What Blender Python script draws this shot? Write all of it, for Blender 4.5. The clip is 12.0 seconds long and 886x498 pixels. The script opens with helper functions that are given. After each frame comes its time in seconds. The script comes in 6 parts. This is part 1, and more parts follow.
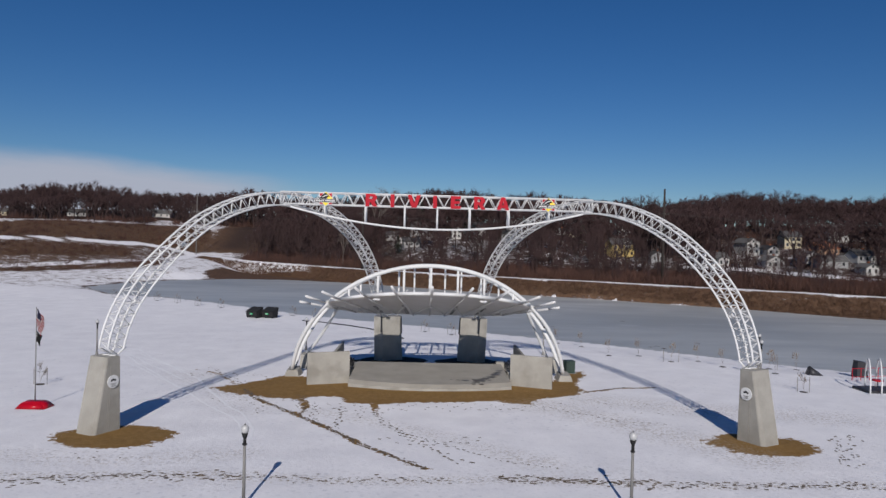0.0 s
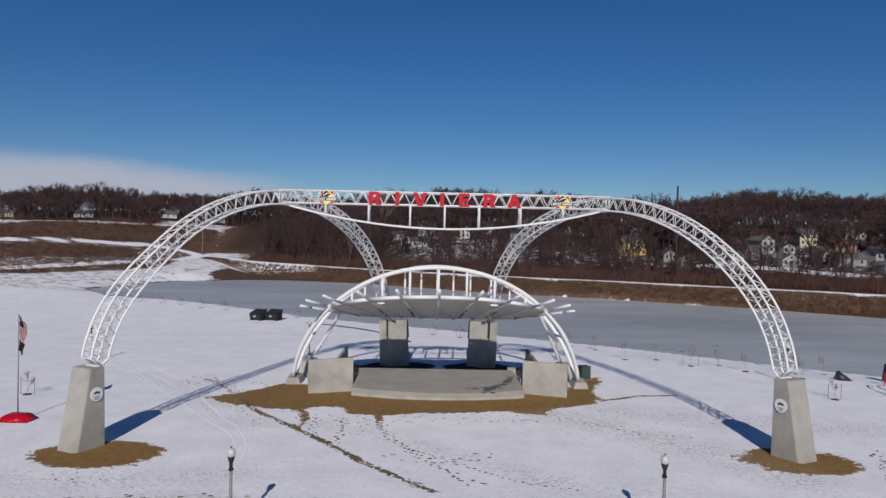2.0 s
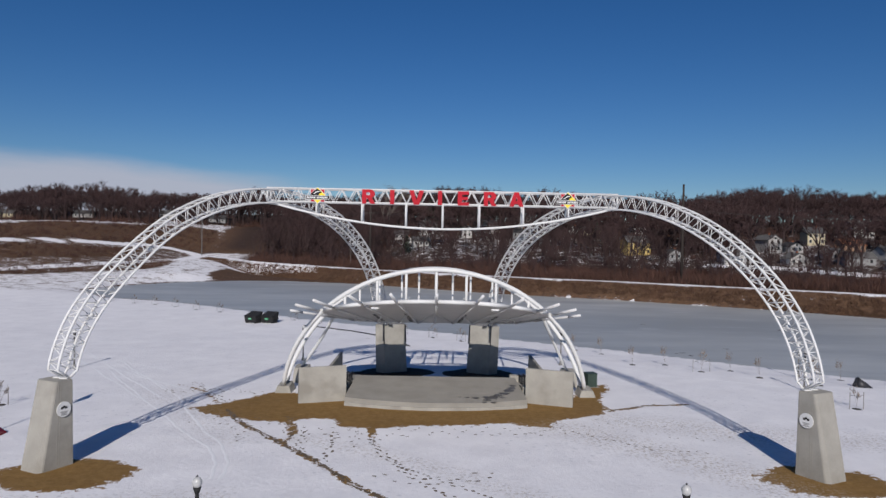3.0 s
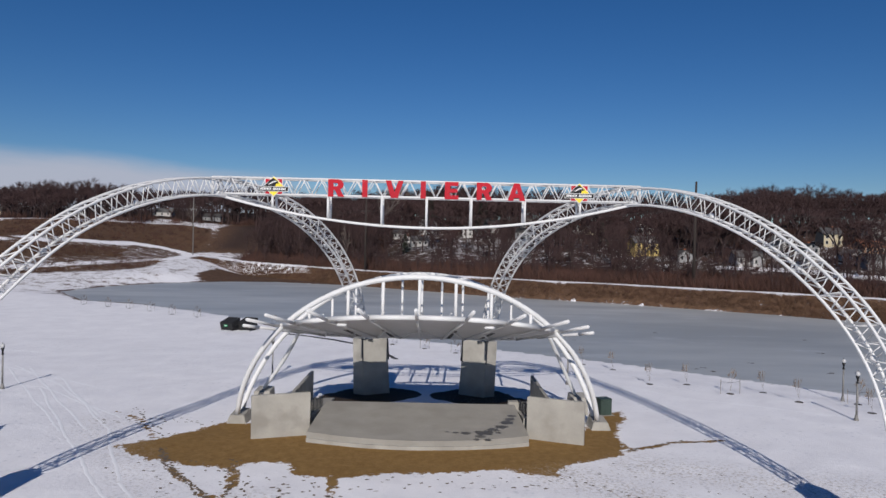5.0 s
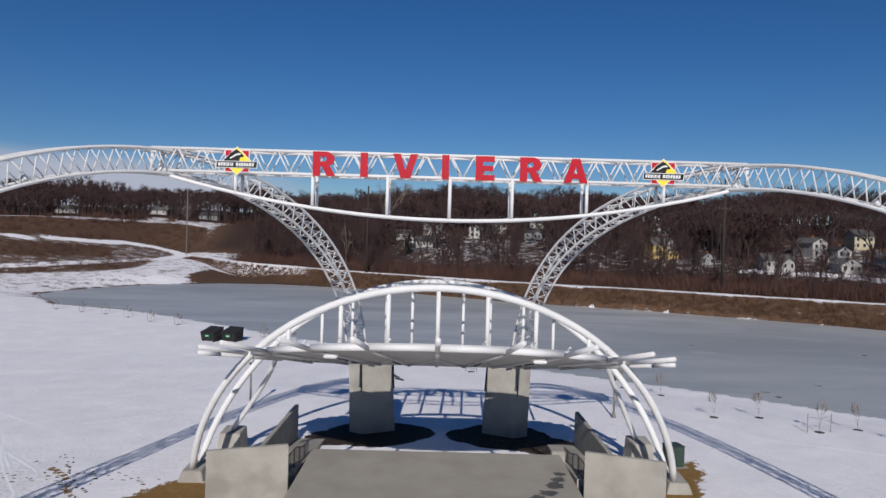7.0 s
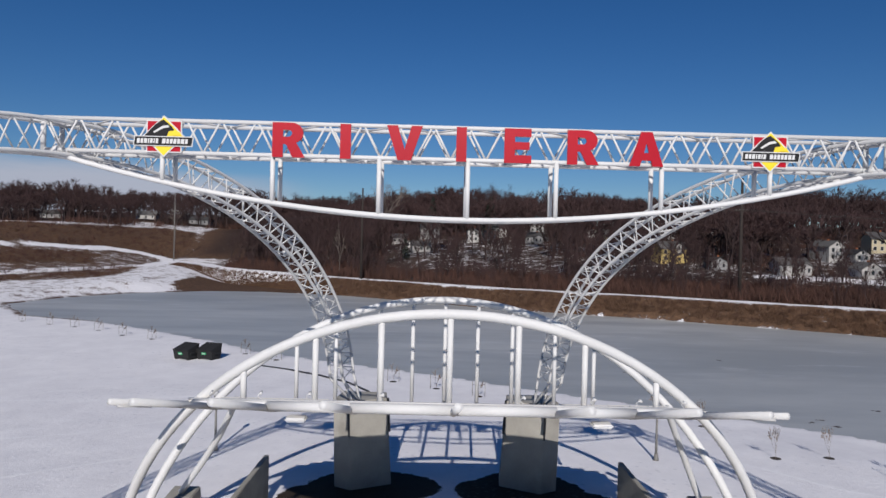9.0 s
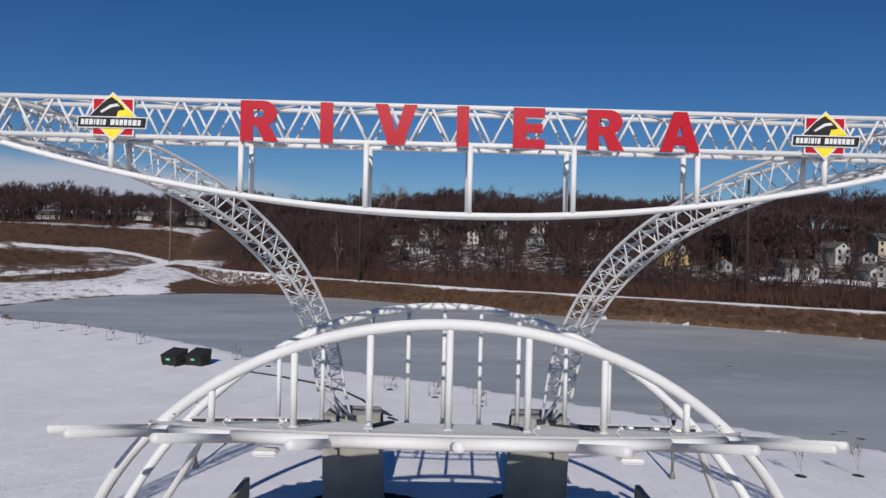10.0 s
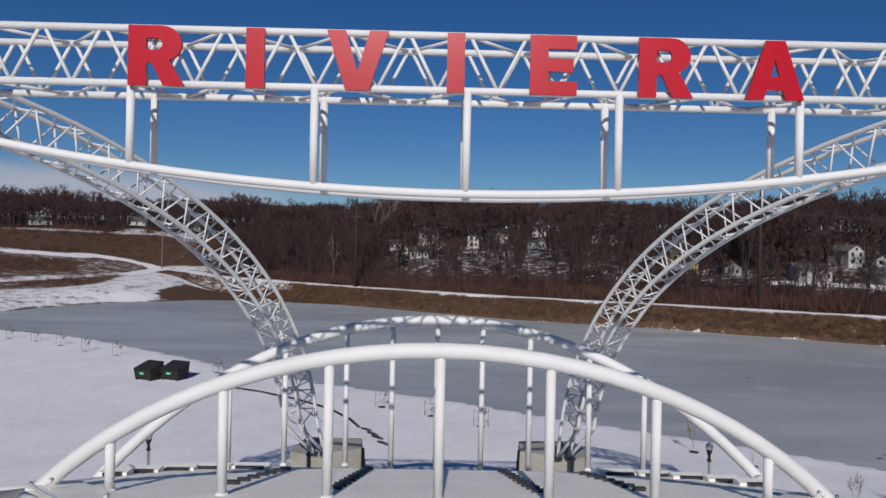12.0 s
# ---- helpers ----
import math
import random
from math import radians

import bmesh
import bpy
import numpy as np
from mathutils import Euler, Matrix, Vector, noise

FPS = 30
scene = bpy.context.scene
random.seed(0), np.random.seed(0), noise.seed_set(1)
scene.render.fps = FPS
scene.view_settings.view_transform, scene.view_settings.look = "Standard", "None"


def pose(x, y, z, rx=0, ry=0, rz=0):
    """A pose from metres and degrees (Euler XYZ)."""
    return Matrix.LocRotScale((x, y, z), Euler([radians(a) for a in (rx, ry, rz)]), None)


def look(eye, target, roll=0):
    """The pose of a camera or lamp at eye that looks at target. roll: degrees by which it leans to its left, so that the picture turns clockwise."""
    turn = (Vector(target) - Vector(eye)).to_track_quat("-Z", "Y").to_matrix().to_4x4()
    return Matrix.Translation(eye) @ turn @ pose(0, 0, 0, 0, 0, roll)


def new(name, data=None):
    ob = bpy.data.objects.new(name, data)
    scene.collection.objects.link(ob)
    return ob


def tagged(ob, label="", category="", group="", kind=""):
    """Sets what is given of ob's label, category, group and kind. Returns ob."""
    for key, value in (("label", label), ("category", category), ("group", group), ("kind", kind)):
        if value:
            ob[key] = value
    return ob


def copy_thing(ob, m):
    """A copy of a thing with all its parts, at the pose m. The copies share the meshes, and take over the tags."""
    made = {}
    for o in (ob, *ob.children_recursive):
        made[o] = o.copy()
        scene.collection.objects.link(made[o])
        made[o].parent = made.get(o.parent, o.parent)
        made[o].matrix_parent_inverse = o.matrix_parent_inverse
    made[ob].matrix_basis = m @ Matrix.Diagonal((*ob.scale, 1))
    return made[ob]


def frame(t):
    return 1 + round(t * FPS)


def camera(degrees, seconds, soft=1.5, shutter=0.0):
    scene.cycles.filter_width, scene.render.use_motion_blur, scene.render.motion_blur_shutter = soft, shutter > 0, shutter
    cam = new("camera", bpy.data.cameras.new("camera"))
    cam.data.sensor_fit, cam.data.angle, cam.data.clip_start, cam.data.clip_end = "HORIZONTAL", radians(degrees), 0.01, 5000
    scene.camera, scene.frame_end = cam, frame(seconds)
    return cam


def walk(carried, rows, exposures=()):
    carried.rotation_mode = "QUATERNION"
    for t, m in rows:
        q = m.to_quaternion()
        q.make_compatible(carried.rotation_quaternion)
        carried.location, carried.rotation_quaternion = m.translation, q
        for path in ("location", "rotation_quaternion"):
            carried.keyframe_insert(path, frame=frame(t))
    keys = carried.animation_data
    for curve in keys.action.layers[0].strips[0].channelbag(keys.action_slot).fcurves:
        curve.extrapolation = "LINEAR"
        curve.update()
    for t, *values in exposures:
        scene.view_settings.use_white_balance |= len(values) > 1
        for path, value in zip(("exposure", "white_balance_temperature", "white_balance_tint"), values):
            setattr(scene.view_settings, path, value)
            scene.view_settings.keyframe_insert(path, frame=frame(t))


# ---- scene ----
cam = camera(65.4, 12.0)
PATH = [
    (0, (-1.31, -0.571, 13.205), (-1.249, 1.428, 13.177), 1.5),
    (0.5, (-1.265, -0.155, 13.233), (-1.219, 1.844, 13.208), 1.5),
    (1, (-1.316, 0.507, 13.267), (-1.276, 2.506, 13.241), 1.3),
    (1.5, (-1.3, 1.514, 13.26), (-1.264, 3.514, 13.231), 1.2),
    (2, (-1.178, 2.89, 13.276), (-1.141, 4.89, 13.245), 1.2),
    (2.5, (-0.991, 4.497, 13.338), (-0.954, 6.497, 13.306), 1.1),
    (3, (-0.725, 6.251, 13.385), (-0.696, 8.251, 13.352), 1.1),
    (5, (0.669, 16.22, 13.504), (0.69, 18.22, 13.469), 1.3),
    (5.5, (0.932, 19.251, 13.482), (0.95, 21.251, 13.448), 1.4),
    (6, (0.937, 22.413, 13.461), (0.954, 24.413, 13.428), 1.5),
    (6.5, (0.243, 25.729, 13.35), (0.257, 27.729, 13.316), 1.7),
    (7, (-0.495, 29.066, 13.223), (-0.48, 31.066, 13.191), 1.6),
    (9, (-1.063, 38.73, 13.31), (-1.037, 40.73, 13.29), 1.4),
    (9.5, (-0.993, 40.472, 13.207), (-0.967, 42.471, 13.19), 1.5),
    (10, (-0.976, 42.133, 13.238), (-0.949, 44.133, 13.223), 1.4),
    (10.5, (-0.885, 43.695, 13.239), (-0.859, 45.695, 13.23), 1.3),
    (11, (-0.813, 45.249, 13.088), (-0.786, 47.249, 13.083), 1.3),
    (11.5, (-0.679, 46.877, 12.984), (-0.652, 48.877, 12.982), 1.2),
    (12, (-0.586, 48.367, 12.988), (-0.56, 50.367, 12.988), 1.2),
]
walk(cam, [(t, look(eye, target, roll)) for t, eye, target, roll in PATH], ((0, -0.03), (6, 0.07), (9, 0.03), (12, -0.11)))

# ---- light ----
SUN_EL, SUN_AZ = radians(30.2), radians(2.5)          # the sun stands behind the walk's start, a little to the left
world = bpy.data.worlds.new("world")
scene.world = world
world.use_nodes = True
wn = world.node_tree.nodes
sky = wn.new("ShaderNodeTexSky")
sky.sky_type, sky.sun_disc = "NISHITA", False
sky.sun_elevation, sky.sun_rotation = SUN_EL, radians(180) + SUN_AZ
sky.altitude = 900
sky.air_density, sky.dust_density, sky.ozone_density = 1.0, 0.05, 6.0
hue = wn.new("ShaderNodeHueSaturation")
hue.inputs["Saturation"].default_value = 1.2
hue.inputs["Hue"].default_value = 0.507
world.node_tree.links.new(sky.outputs["Color"], hue.inputs["Color"])
world.node_tree.links.new(hue.outputs["Color"], wn["Background"].inputs["Color"])
wn["Background"].inputs["Strength"].default_value = 0.055
sun_data = bpy.data.lights.new("sun", "SUN")
sun_data.energy, sun_data.angle, sun_data.color = 3.95, radians(0.53), (1.0, 0.942, 0.892)
sun = new("sun", sun_data)
sun.matrix_world = look((-math.sin(SUN_AZ) * 50, -math.cos(SUN_AZ) * 50, math.tan(SUN_EL) * 50), (0, 0, 0))
scene.view_settings.exposure = 0.0


# ---- materials ----
def material(name, base, rough=0.6, metal=0.0, vary=0.15, scale=3.0, fine=40.0, bump=0.1, dirt=None, dirt_amount=0.0, depth=0.02):
    """Paint, stone or metal: two scales of noise in the colour, fine relief, and stains of a second colour."""
    m = bpy.data.materials.new(name)
    m.use_nodes = True
    n, l = m.node_tree.nodes, m.node_tree.links
    b = n["Principled BSDF"]
    co = n.new("ShaderNodeTexCoord")
    big, small = n.new("ShaderNodeTexNoise"), n.new("ShaderNodeTexNoise")
    big.inputs["Scale"].default_value, big.inputs["Detail"].default_value = scale, 6
    small.inputs["Scale"].default_value, small.inputs["Detail"].default_value = fine, 4
    info = n.new("ShaderNodeObjectInfo")
    add = n.new("ShaderNodeMath"); add.operation = "ADD"
    shift = n.new("ShaderNodeMath"); shift.operation = "MULTIPLY_ADD"
    shift.inputs[1].default_value, shift.inputs[2].default_value = 0.25, -0.12
    l.new(info.outputs["Random"], shift.inputs[0])
    for t in (big, small):
        l.new(co.outputs["Object"], t.inputs["Vector"])
    mixf = n.new("ShaderNodeMath"); mixf.operation = "MULTIPLY_ADD"
    mixf.inputs[1].default_value = 0.35
    l.new(small.outputs["Fac"], mixf.inputs[0]); l.new(big.outputs["Fac"], mixf.inputs[2])
    l.new(mixf.outputs[0], add.inputs[0]); l.new(shift.outputs[0], add.inputs[1])
    ramp = n.new("ShaderNodeMapRange")
    ramp.inputs["From Min"].default_value, ramp.inputs["From Max"].default_value = 0.4, 1.0
    ramp.inputs["To Min"].default_value, ramp.inputs["To Max"].default_value = 1 - vary, 1 + vary
    l.new(add.outputs[0], ramp.inputs["Value"])
    mul = n.new("ShaderNodeMix"); mul.data_type, mul.blend_type = "RGBA", "MULTIPLY"
    mul.inputs["Factor"].default_value = 1.0
    mul.inputs["A"].default_value = (*base, 1)
    l.new(ramp.outputs["Result"], mul.inputs["B"])
    colour = mul.outputs["Result"]
    if dirt:
        st = n.new("ShaderNodeTexNoise")
        st.inputs["Scale"].default_value, st.inputs["Detail"].default_value = scale * 0.6, 8
        l.new(co.outputs["Object"], st.inputs["Vector"])
        r2 = n.new("ShaderNodeMapRange")
        r2.inputs["From Min"].default_value, r2.inputs["From Max"].default_value = 0.52, 0.68
        r2.inputs["To Max"].default_value = dirt_amount
        l.new(st.outputs["Fac"], r2.inputs["Value"])
        mx = n.new("ShaderNodeMix"); mx.data_type = "RGBA"
        l.new(r2.outputs["Result"], mx.inputs["Factor"]); l.new(colour, mx.inputs["A"])
        mx.inputs["B"].default_value = (*dirt, 1)
        colour = mx.outputs["Result"]
    l.new(colour, b.inputs["Base Color"])
    b.inputs["Roughness"].default_value, b.inputs["Metallic"].default_value = rough, metal
    if bump:
        bp = n.new("ShaderNodeBump")
        bp.inputs["Strength"].default_value, bp.inputs["Distance"].default_value = bump, depth
        l.new(mixf.outputs[0], bp.inputs["Height"]); l.new(bp.outputs["Normal"], b.inputs["Normal"])
    return m


WHITE = material("white_paint", (0.635, 0.635, 0.63), 0.60, vary=0.06, scale=0.7, fine=9, bump=0.03, dirt=(0.62, 0.62, 0.60), dirt_amount=0.35)
WHITE.node_tree.nodes["Principled BSDF"].inputs["Specular IOR Level"].default_value = 0.25
ROOFW = material("white_roof", (0.90, 0.865, 0.785), 0.45, vary=0.06, scale=0.8, fine=12, bump=0.04, dirt=(0.60, 0.59, 0.57), dirt_amount=0.15)
# the soffit's grey, also the shaded tone of the rafters below it
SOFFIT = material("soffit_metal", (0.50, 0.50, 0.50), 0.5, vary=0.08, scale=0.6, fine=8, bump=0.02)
RED = material("red_sign", (0.40, 0.003, 0.014), 0.32, vary=0.10, scale=0.9, fine=14, bump=0.02)
RED.node_tree.nodes["Principled BSDF"].inputs["Specular IOR Level"].default_value = 0.36
CONC = material("concrete", (0.31, 0.295, 0.262), 0.85, vary=0.17, scale=0.9, fine=14, bump=0.25, dirt=(0.22, 0.205, 0.178), dirt_amount=0.7)
STAGE = material("stage_concrete", (0.27, 0.255, 0.225), 0.85, vary=0.14, scale=0.6, fine=10, bump=0.15, dirt=(0.215, 0.2, 0.175), dirt_amount=0.6)
WET = material("wet_concrete", (0.085, 0.08, 0.072), 0.5, vary=0.2, scale=2, fine=20, bump=0.1)
BLACK = material("black_paint", (0.011, 0.011, 0.012), 0.85, vary=0.2, scale=2, fine=20, bump=0.05)
DARKM = material("dark_metal", (0.04, 0.04, 0.045), 0.5, metal=0.3, vary=0.2, scale=2, fine=20, bump=0.05)
POLE = material("grey_pole", (0.17, 0.165, 0.155), 0.55, vary=0.12, scale=2, fine=30, bump=0.05)
GLOBE = material("frosted_globe", (0.42, 0.42, 0.42), 0.3, vary=0.03, bump=0)
YELLOW = material("yellow_sign", (0.80, 0.62, 0.02), 0.45, vary=0.05, bump=0)
GREENBOX = material("green_cabinet", (0.03, 0.05, 0.04), 0.55, vary=0.15, scale=2, fine=20, bump=0.05)
NAVY = material("navy_cloth", (0.012, 0.015, 0.045), 0.85, vary=0.15, bump=0)
GREENM = material("green_label", (0.03, 0.35, 0.14), 0.5, vary=0.1, bump=0)
WOOD = material("utility_pole_wood", (0.03, 0.022, 0.018), 0.9, vary=0.25, scale=1, fine=8, bump=0.2)
BARK = material("bark", (0.042, 0.025, 0.024), 0.95, vary=0.35, scale=0.15, fine=3, bump=0)
TWIG = material("twigs", (0.047, 0.0245, 0.0240), 0.95, vary=0.35, scale=0.06, fine=1.2, bump=0)
BRUSH = material("dry_brush", (0.078, 0.036, 0.026), 0.95, vary=0.4, scale=0.07, fine=1.4, bump=0)
REED = material("dry_grass", (0.105, 0.056, 0.031), 0.95, vary=0.35, scale=0.08, fine=1.5, bump=0)
CONIFER = material("conifer_needles", (0.025, 0.04, 0.022), 0.95, vary=0.3, scale=0.5, fine=4, bump=0)
CABLE = material("cable", (0.02, 0.02, 0.02), 0.7, vary=0.05, bump=0)


# ---- mesh helpers ----
def part(name, bm, mat, parent=None, label="", smooth=False):
    me = bpy.data.meshes.new(name)
    bm.to_mesh(me)
    bm.free()
    if smooth:
        me.polygons.foreach_set("use_smooth", [True] * len(me.polygons))
    me.materials.append(mat)
    ob = new(name, me)
    ob.parent = parent
    if label:
        tagged(ob, label)
    return ob


def share(name, me, parent, m=None):
    ob = new(name, me)
    ob.parent = parent
    if m is not None:
        ob.matrix_basis = m
    return ob


def thing(name, m, label, category, group="", kind=""):
    ob = new(name)
    ob.empty_display_size = 0.2
    ob.matrix_basis = m
    return tagged(ob, label, category, group, kind)


def tube(bm, pts, r, n=10, r_end=None, closed_ends=True):
    pts = [Vector(p) for p in pts]
    rings, nrm = [], None
    for i, p in enumerate(pts):
        a, b = pts[max(i - 1, 0)], pts[min(i + 1, len(pts) - 1)]
        d = (b - a).normalized()
        if nrm is None:
            nrm = d.orthogonal().normalized()
        else:
            nrm = (nrm - d * nrm.dot(d)).normalized()
        bi = d.cross(nrm)
        rr = r if r_end is None else r + (r_end - r) * i / (len(pts) - 1)
        rings.append([bm.verts.new(p + (nrm * math.cos(2 * math.pi * k / n) + bi * math.sin(2 * math.pi * k / n)) * rr) for k in range(n)])
    for u, v in zip(rings, rings[1:]):
        for k in range(n):
            bm.faces.new((u[k], u[(k + 1) % n], v[(k + 1) % n], v[k]))
    if closed_ends:
        bm.faces.new(list(reversed(rings[0])))
        bm.faces.new(rings[-1])
    return bm


def tubes(lines, r, n=8):
    bm = bmesh.new()
    for p in lines:
        tube(bm, p, r, n)
    return bm


def block(bm, x0, x1, y0, y1, z0, z1, m=None, bevel=0.0):
    made = bmesh.ops.create_cube(bm, size=1.0)["verts"]
    for v in made:
        v.co = Vector((x0 + (v.co.x + 0.5) * (x1 - x0), y0 + (v.co.y + 0.5) * (y1 - y0), z0 + (v.co.z + 0.5) * (z1 - z0)))
    if bevel:
        es = list({e for v in made for e in v.link_edges})
        out = bmesh.ops.bevel(bm, geom=es, offset=bevel, segments=2, affect="EDGES")
        made = list({v for f in out["faces"] for v in f.verts} | {v for v in made if v.is_valid})
    if m is not None:
        bmesh.ops.transform(bm, matrix=m, verts=[v for v in made if v.is_valid])
    return bm


def prism(bm, poly, z0, z1):
    """An upright prism over a plan polygon (counter-clockwise)."""
    lo = [bm.verts.new((x, y, z0)) for x, y in poly]
    hi = [bm.verts.new((x, y, z1)) for x, y in poly]
    k = len(poly)
    for i in range(k):
        bm.faces.new((lo[i], lo[(i + 1) % k], hi[(i + 1) % k], hi[i]))
    bm.faces.new(hi)
    bm.faces.new(list(reversed(lo)))
    return bm


def loft(bm, lower, upper):
    lo, hi = [bm.verts.new(p) for p in lower], [bm.verts.new(p) for p in upper]
    k = len(lo)
    for i in range(k):
        bm.faces.new((lo[i], lo[(i + 1) % k], hi[(i + 1) % k], hi[i]))
    bm.faces.new(hi)
    bm.faces.new(list(reversed(lo)))
    return bm


def soup(name, verts, faces, mat, parent=None):
    me = bpy.data.meshes.new(name)
    me.from_pydata(verts, [], faces)
    me.materials.append(mat)
    ob = new(name, me)
    ob.parent = parent
    return ob


# ---- the lie of the land ----
ICE = -1.6
POND = [(-89, 182), (-74, 162.5), (-58.6, 156.8), (-44.6, 146.5), (-30.5, 135.5), (-25.5, 130.2), (-11.8, 121.5), (1.3, 114.3), (8.3, 109.4), (14.4, 105.6), (21, 101.8), (27.5, 97.5), (36.4, 90.8), (43.5, 85), (51, 80.5), (80, 66), (140, 50),
        (200, 80), (140, 118), (95, 145), (74, 163), (45, 181), (16, 194), (-22.9, 222), (-48, 230), (-62, 228), (-78, 215), (-86, 200)]
TOE_X = [-900, -400, -150, -95, -60, -23, 16, 50, 81, 140, 300, 900]
TOE_Y = [230, 255, 285, 286, 262, 229, 201, 184, 166, 128, 40, -200]
RISE_D = [-9, -7.5, -0.5, 5, 40, 110, 200, 600, 4000]
RISE_Z = [-1.6, -1.5, 2.6, 2.7, 4.6, 15.0, 23.0, 30.0, 30.0]


def pond_distance(x, y):
    """Metres outside the pond's edge (negative on the ice)."""
    x, y = np.asarray(x, float), np.asarray(y, float)
    best, inside = np.full(x.shape, 1e9), np.zeros(x.shape, bool)
    for (ax, ay), (bx, by) in zip(POND, POND[1:] + POND[:1]):
        dx, dy = bx - ax, by - ay
        t = np.clip(((x - ax) * dx + (y - ay) * dy) / (dx * dx + dy * dy), 0, 1)
        best = np.minimum(best, np.hypot(x - ax - t * dx, y - ay - t * dy))
        cross = ((ay > y) != (by > y)) & (x < (bx - ax) * (y - ay) / (by - ay + 1e-12) + ax)
        inside ^= cross
    return np.where(inside, -best, best)


def smooth(v):
    v = np.clip(v, 0, 1)
    return v * v * (3 - 2 * v)


def waves(x, y, f, seed):
    """Smooth random unevenness, about -1 to 1."""
    rng = np.random.RandomState(seed)
    out = 0
    for i in range(7):
        a, p = rng.uniform(0, 2 * np.pi, 2)
        g = f * rng.uniform(0.5, 2.2)
        out = out + np.sin((x * np.cos(a) + y * np.sin(a)) * g + p)
    return out / 3.5


def land(x, y):
    x, y = np.asarray(x, float), np.asarray(y, float)
    near = -0.021 * (np.clip(y, -60, 110) - 45)
    near = near + 0.05 * waves(x, y, 0.12, 3) * smooth((y - 75) / 20) + 0.03 * waves(x, y, 0.5, 4) * smooth((y - 75) / 20)
    dn = y - np.interp(x, TOE_X, TOE_Y)
    far = np.interp(dn, RISE_D, RISE_Z)
    hill_a = np.interp(y, [150, 180, 215, 250, 290, 300, 345, 380, 500, 4400], [-1.3, -1.0, 0.5, 2.5, 3.9, 5, 15.5, 17.5, 27, 30])
    hill_b = np.interp(y, [140, 178, 205, 243, 262, 295, 350, 480, 4400], [-1.2, 2.0, 3.5, 10.0, 12, 17.0, 18.5, 27, 30])
    hill = hill_a + (hill_b - hill_a) * smooth((-95 - x) / 60)
    far = far + 0.5 * waves(x, y, 0.06, 5) * smooth((dn - 5) / 30)
    d = pond_distance(x, y)
    z = np.where(dn > -9, far, np.minimum(near, 3))
    shore = -1.45 + (near + 1.45) * smooth(d / 12) * smooth((150 - y) / 30)
    z = np.where(dn > -9, z, shore)
    hill = -1.5 + (hill + 1.5) * smooth(d / 10)
    z = z + (hill - z) * smooth((-62 - x) / 26) * smooth((y - 150) / 20)
    return np.where(d < 0, np.minimum(ICE - 0.02 - 0.4 * smooth(-d / 3), z), z)


def ground_z(x, y):
    return float(land(np.array([x]), np.array([y]))[0])


# ---- ground, pond, cloud ----
def inside_distance(x, y, poly):
    best, inside = np.full(x.shape, 1e9), np.zeros(x.shape, bool)
    for (ax, ay), (bx, by) in zip(poly, poly[1:] + poly[:1]):
        dx, dy = bx - ax, by - ay
        t = np.clip(((x - ax) * dx + (y - ay) * dy) / (dx * dx + dy * dy), 0, 1)
        best = np.minimum(best, np.hypot(x - ax - t * dx, y - ay - t * dy))
        inside ^= ((ay > y) != (by > y)) & (x < (bx - ax) * (y - ay) / (by - ay + 1e-12) + ax)
    return np.where(inside, best, -best)


SOIL = [(-19.8, 60.2), (-16.8, 57.9), (-13.6, 56.6), (-11.2, 56.2), (-9.6, 57.7), (-8.2, 57.8), (-7.2, 55.2), (-3.4, 55.0), (1.3, 56.2), (5.4, 57.1), (8.0, 56.0), (8.8, 58.2), (12.9, 60.3), (13.8, 62.8),
        (13.9, 66), (15.9, 69.8), (16.2, 72.6), (13.8, 72.5), (12.0, 66.5), (8, 66), (-8, 66), (-12.5, 66.5), (-14.3, 67.5), (-15.5, 64.5)]
WORN = [[(-23.5, 69.5), (-20.5, 66.8), (-16.5, 60), (-14.8, 56.6), (-10.1, 50.6), (-7.1, 46.6), (-4.5, 42.7), (-2.1, 40.0), (-0.8, 38.4)], [(-11.2, 57.9), (-10.1, 53.5), (-10.2, 51.1)], [(13.8, 61.4), (17.2, 63.5), (21.3, 64.4)],
        [(-4.9, 56), (-4.6, 52), (-4.2, 50.6)]]


TREAD = [[(9, 56), (13, 51.5), (17, 46), (20, 41.5)], [(14, 58), (22, 55), (32, 53)], [(-24, 67), (-18, 58), (-14, 52)], [(-26, 40), (-19, 39), (-12, 41)], [(-9, 52), (-4, 49), (1, 45), (6, 40)]]
# the western slope: a foot path winding down, brown patches between, woods on the top
PATH_UP = [(-190, 190), (-165, 222), (-140, 258), (-133, 265), (-123, 279), (-119, 290), (-111, 297), (-104, 297), (-98, 293), (-96, 284), (-96, 271), (-103, 250), (-110, 234), (-116, 221), (-130, 198)]
PATH_JOIN = [(-96, 290), (-83, 283), (-65, 267), (-48, 250)]
SLOPE = [(-230, 140), (-190, 190), (-165, 222), (-140, 258), (-133, 265), (-123, 279), (-119, 290), (-111, 297), (-104, 297), (-96, 296), (-98, 320), (-104, 340), (-119, 345), (-138, 331), (-147, 306), (-163, 297), (-185, 277), (-260, 230)]
LOOP = PATH_UP[1:]
PATCH = [(-150, 196), (-125, 232), (-118, 238), (-110, 258), (-115, 276), (-125, 264), (-134, 252), (-168, 208)]
STRIP = [(-98, 268), (-105, 248), (-112, 232), (-118, 219), (-132, 196), (-126, 188), (-110, 211), (-102, 221), (-93, 231), (-91, 240)]
HILLTOP = [(-260, 230), (-185, 277), (-163, 297), (-147, 306), (-138, 331), (-119, 345), (-104, 340), (-104, 372), (-140, 372), (-180, 345), (-280, 270)]
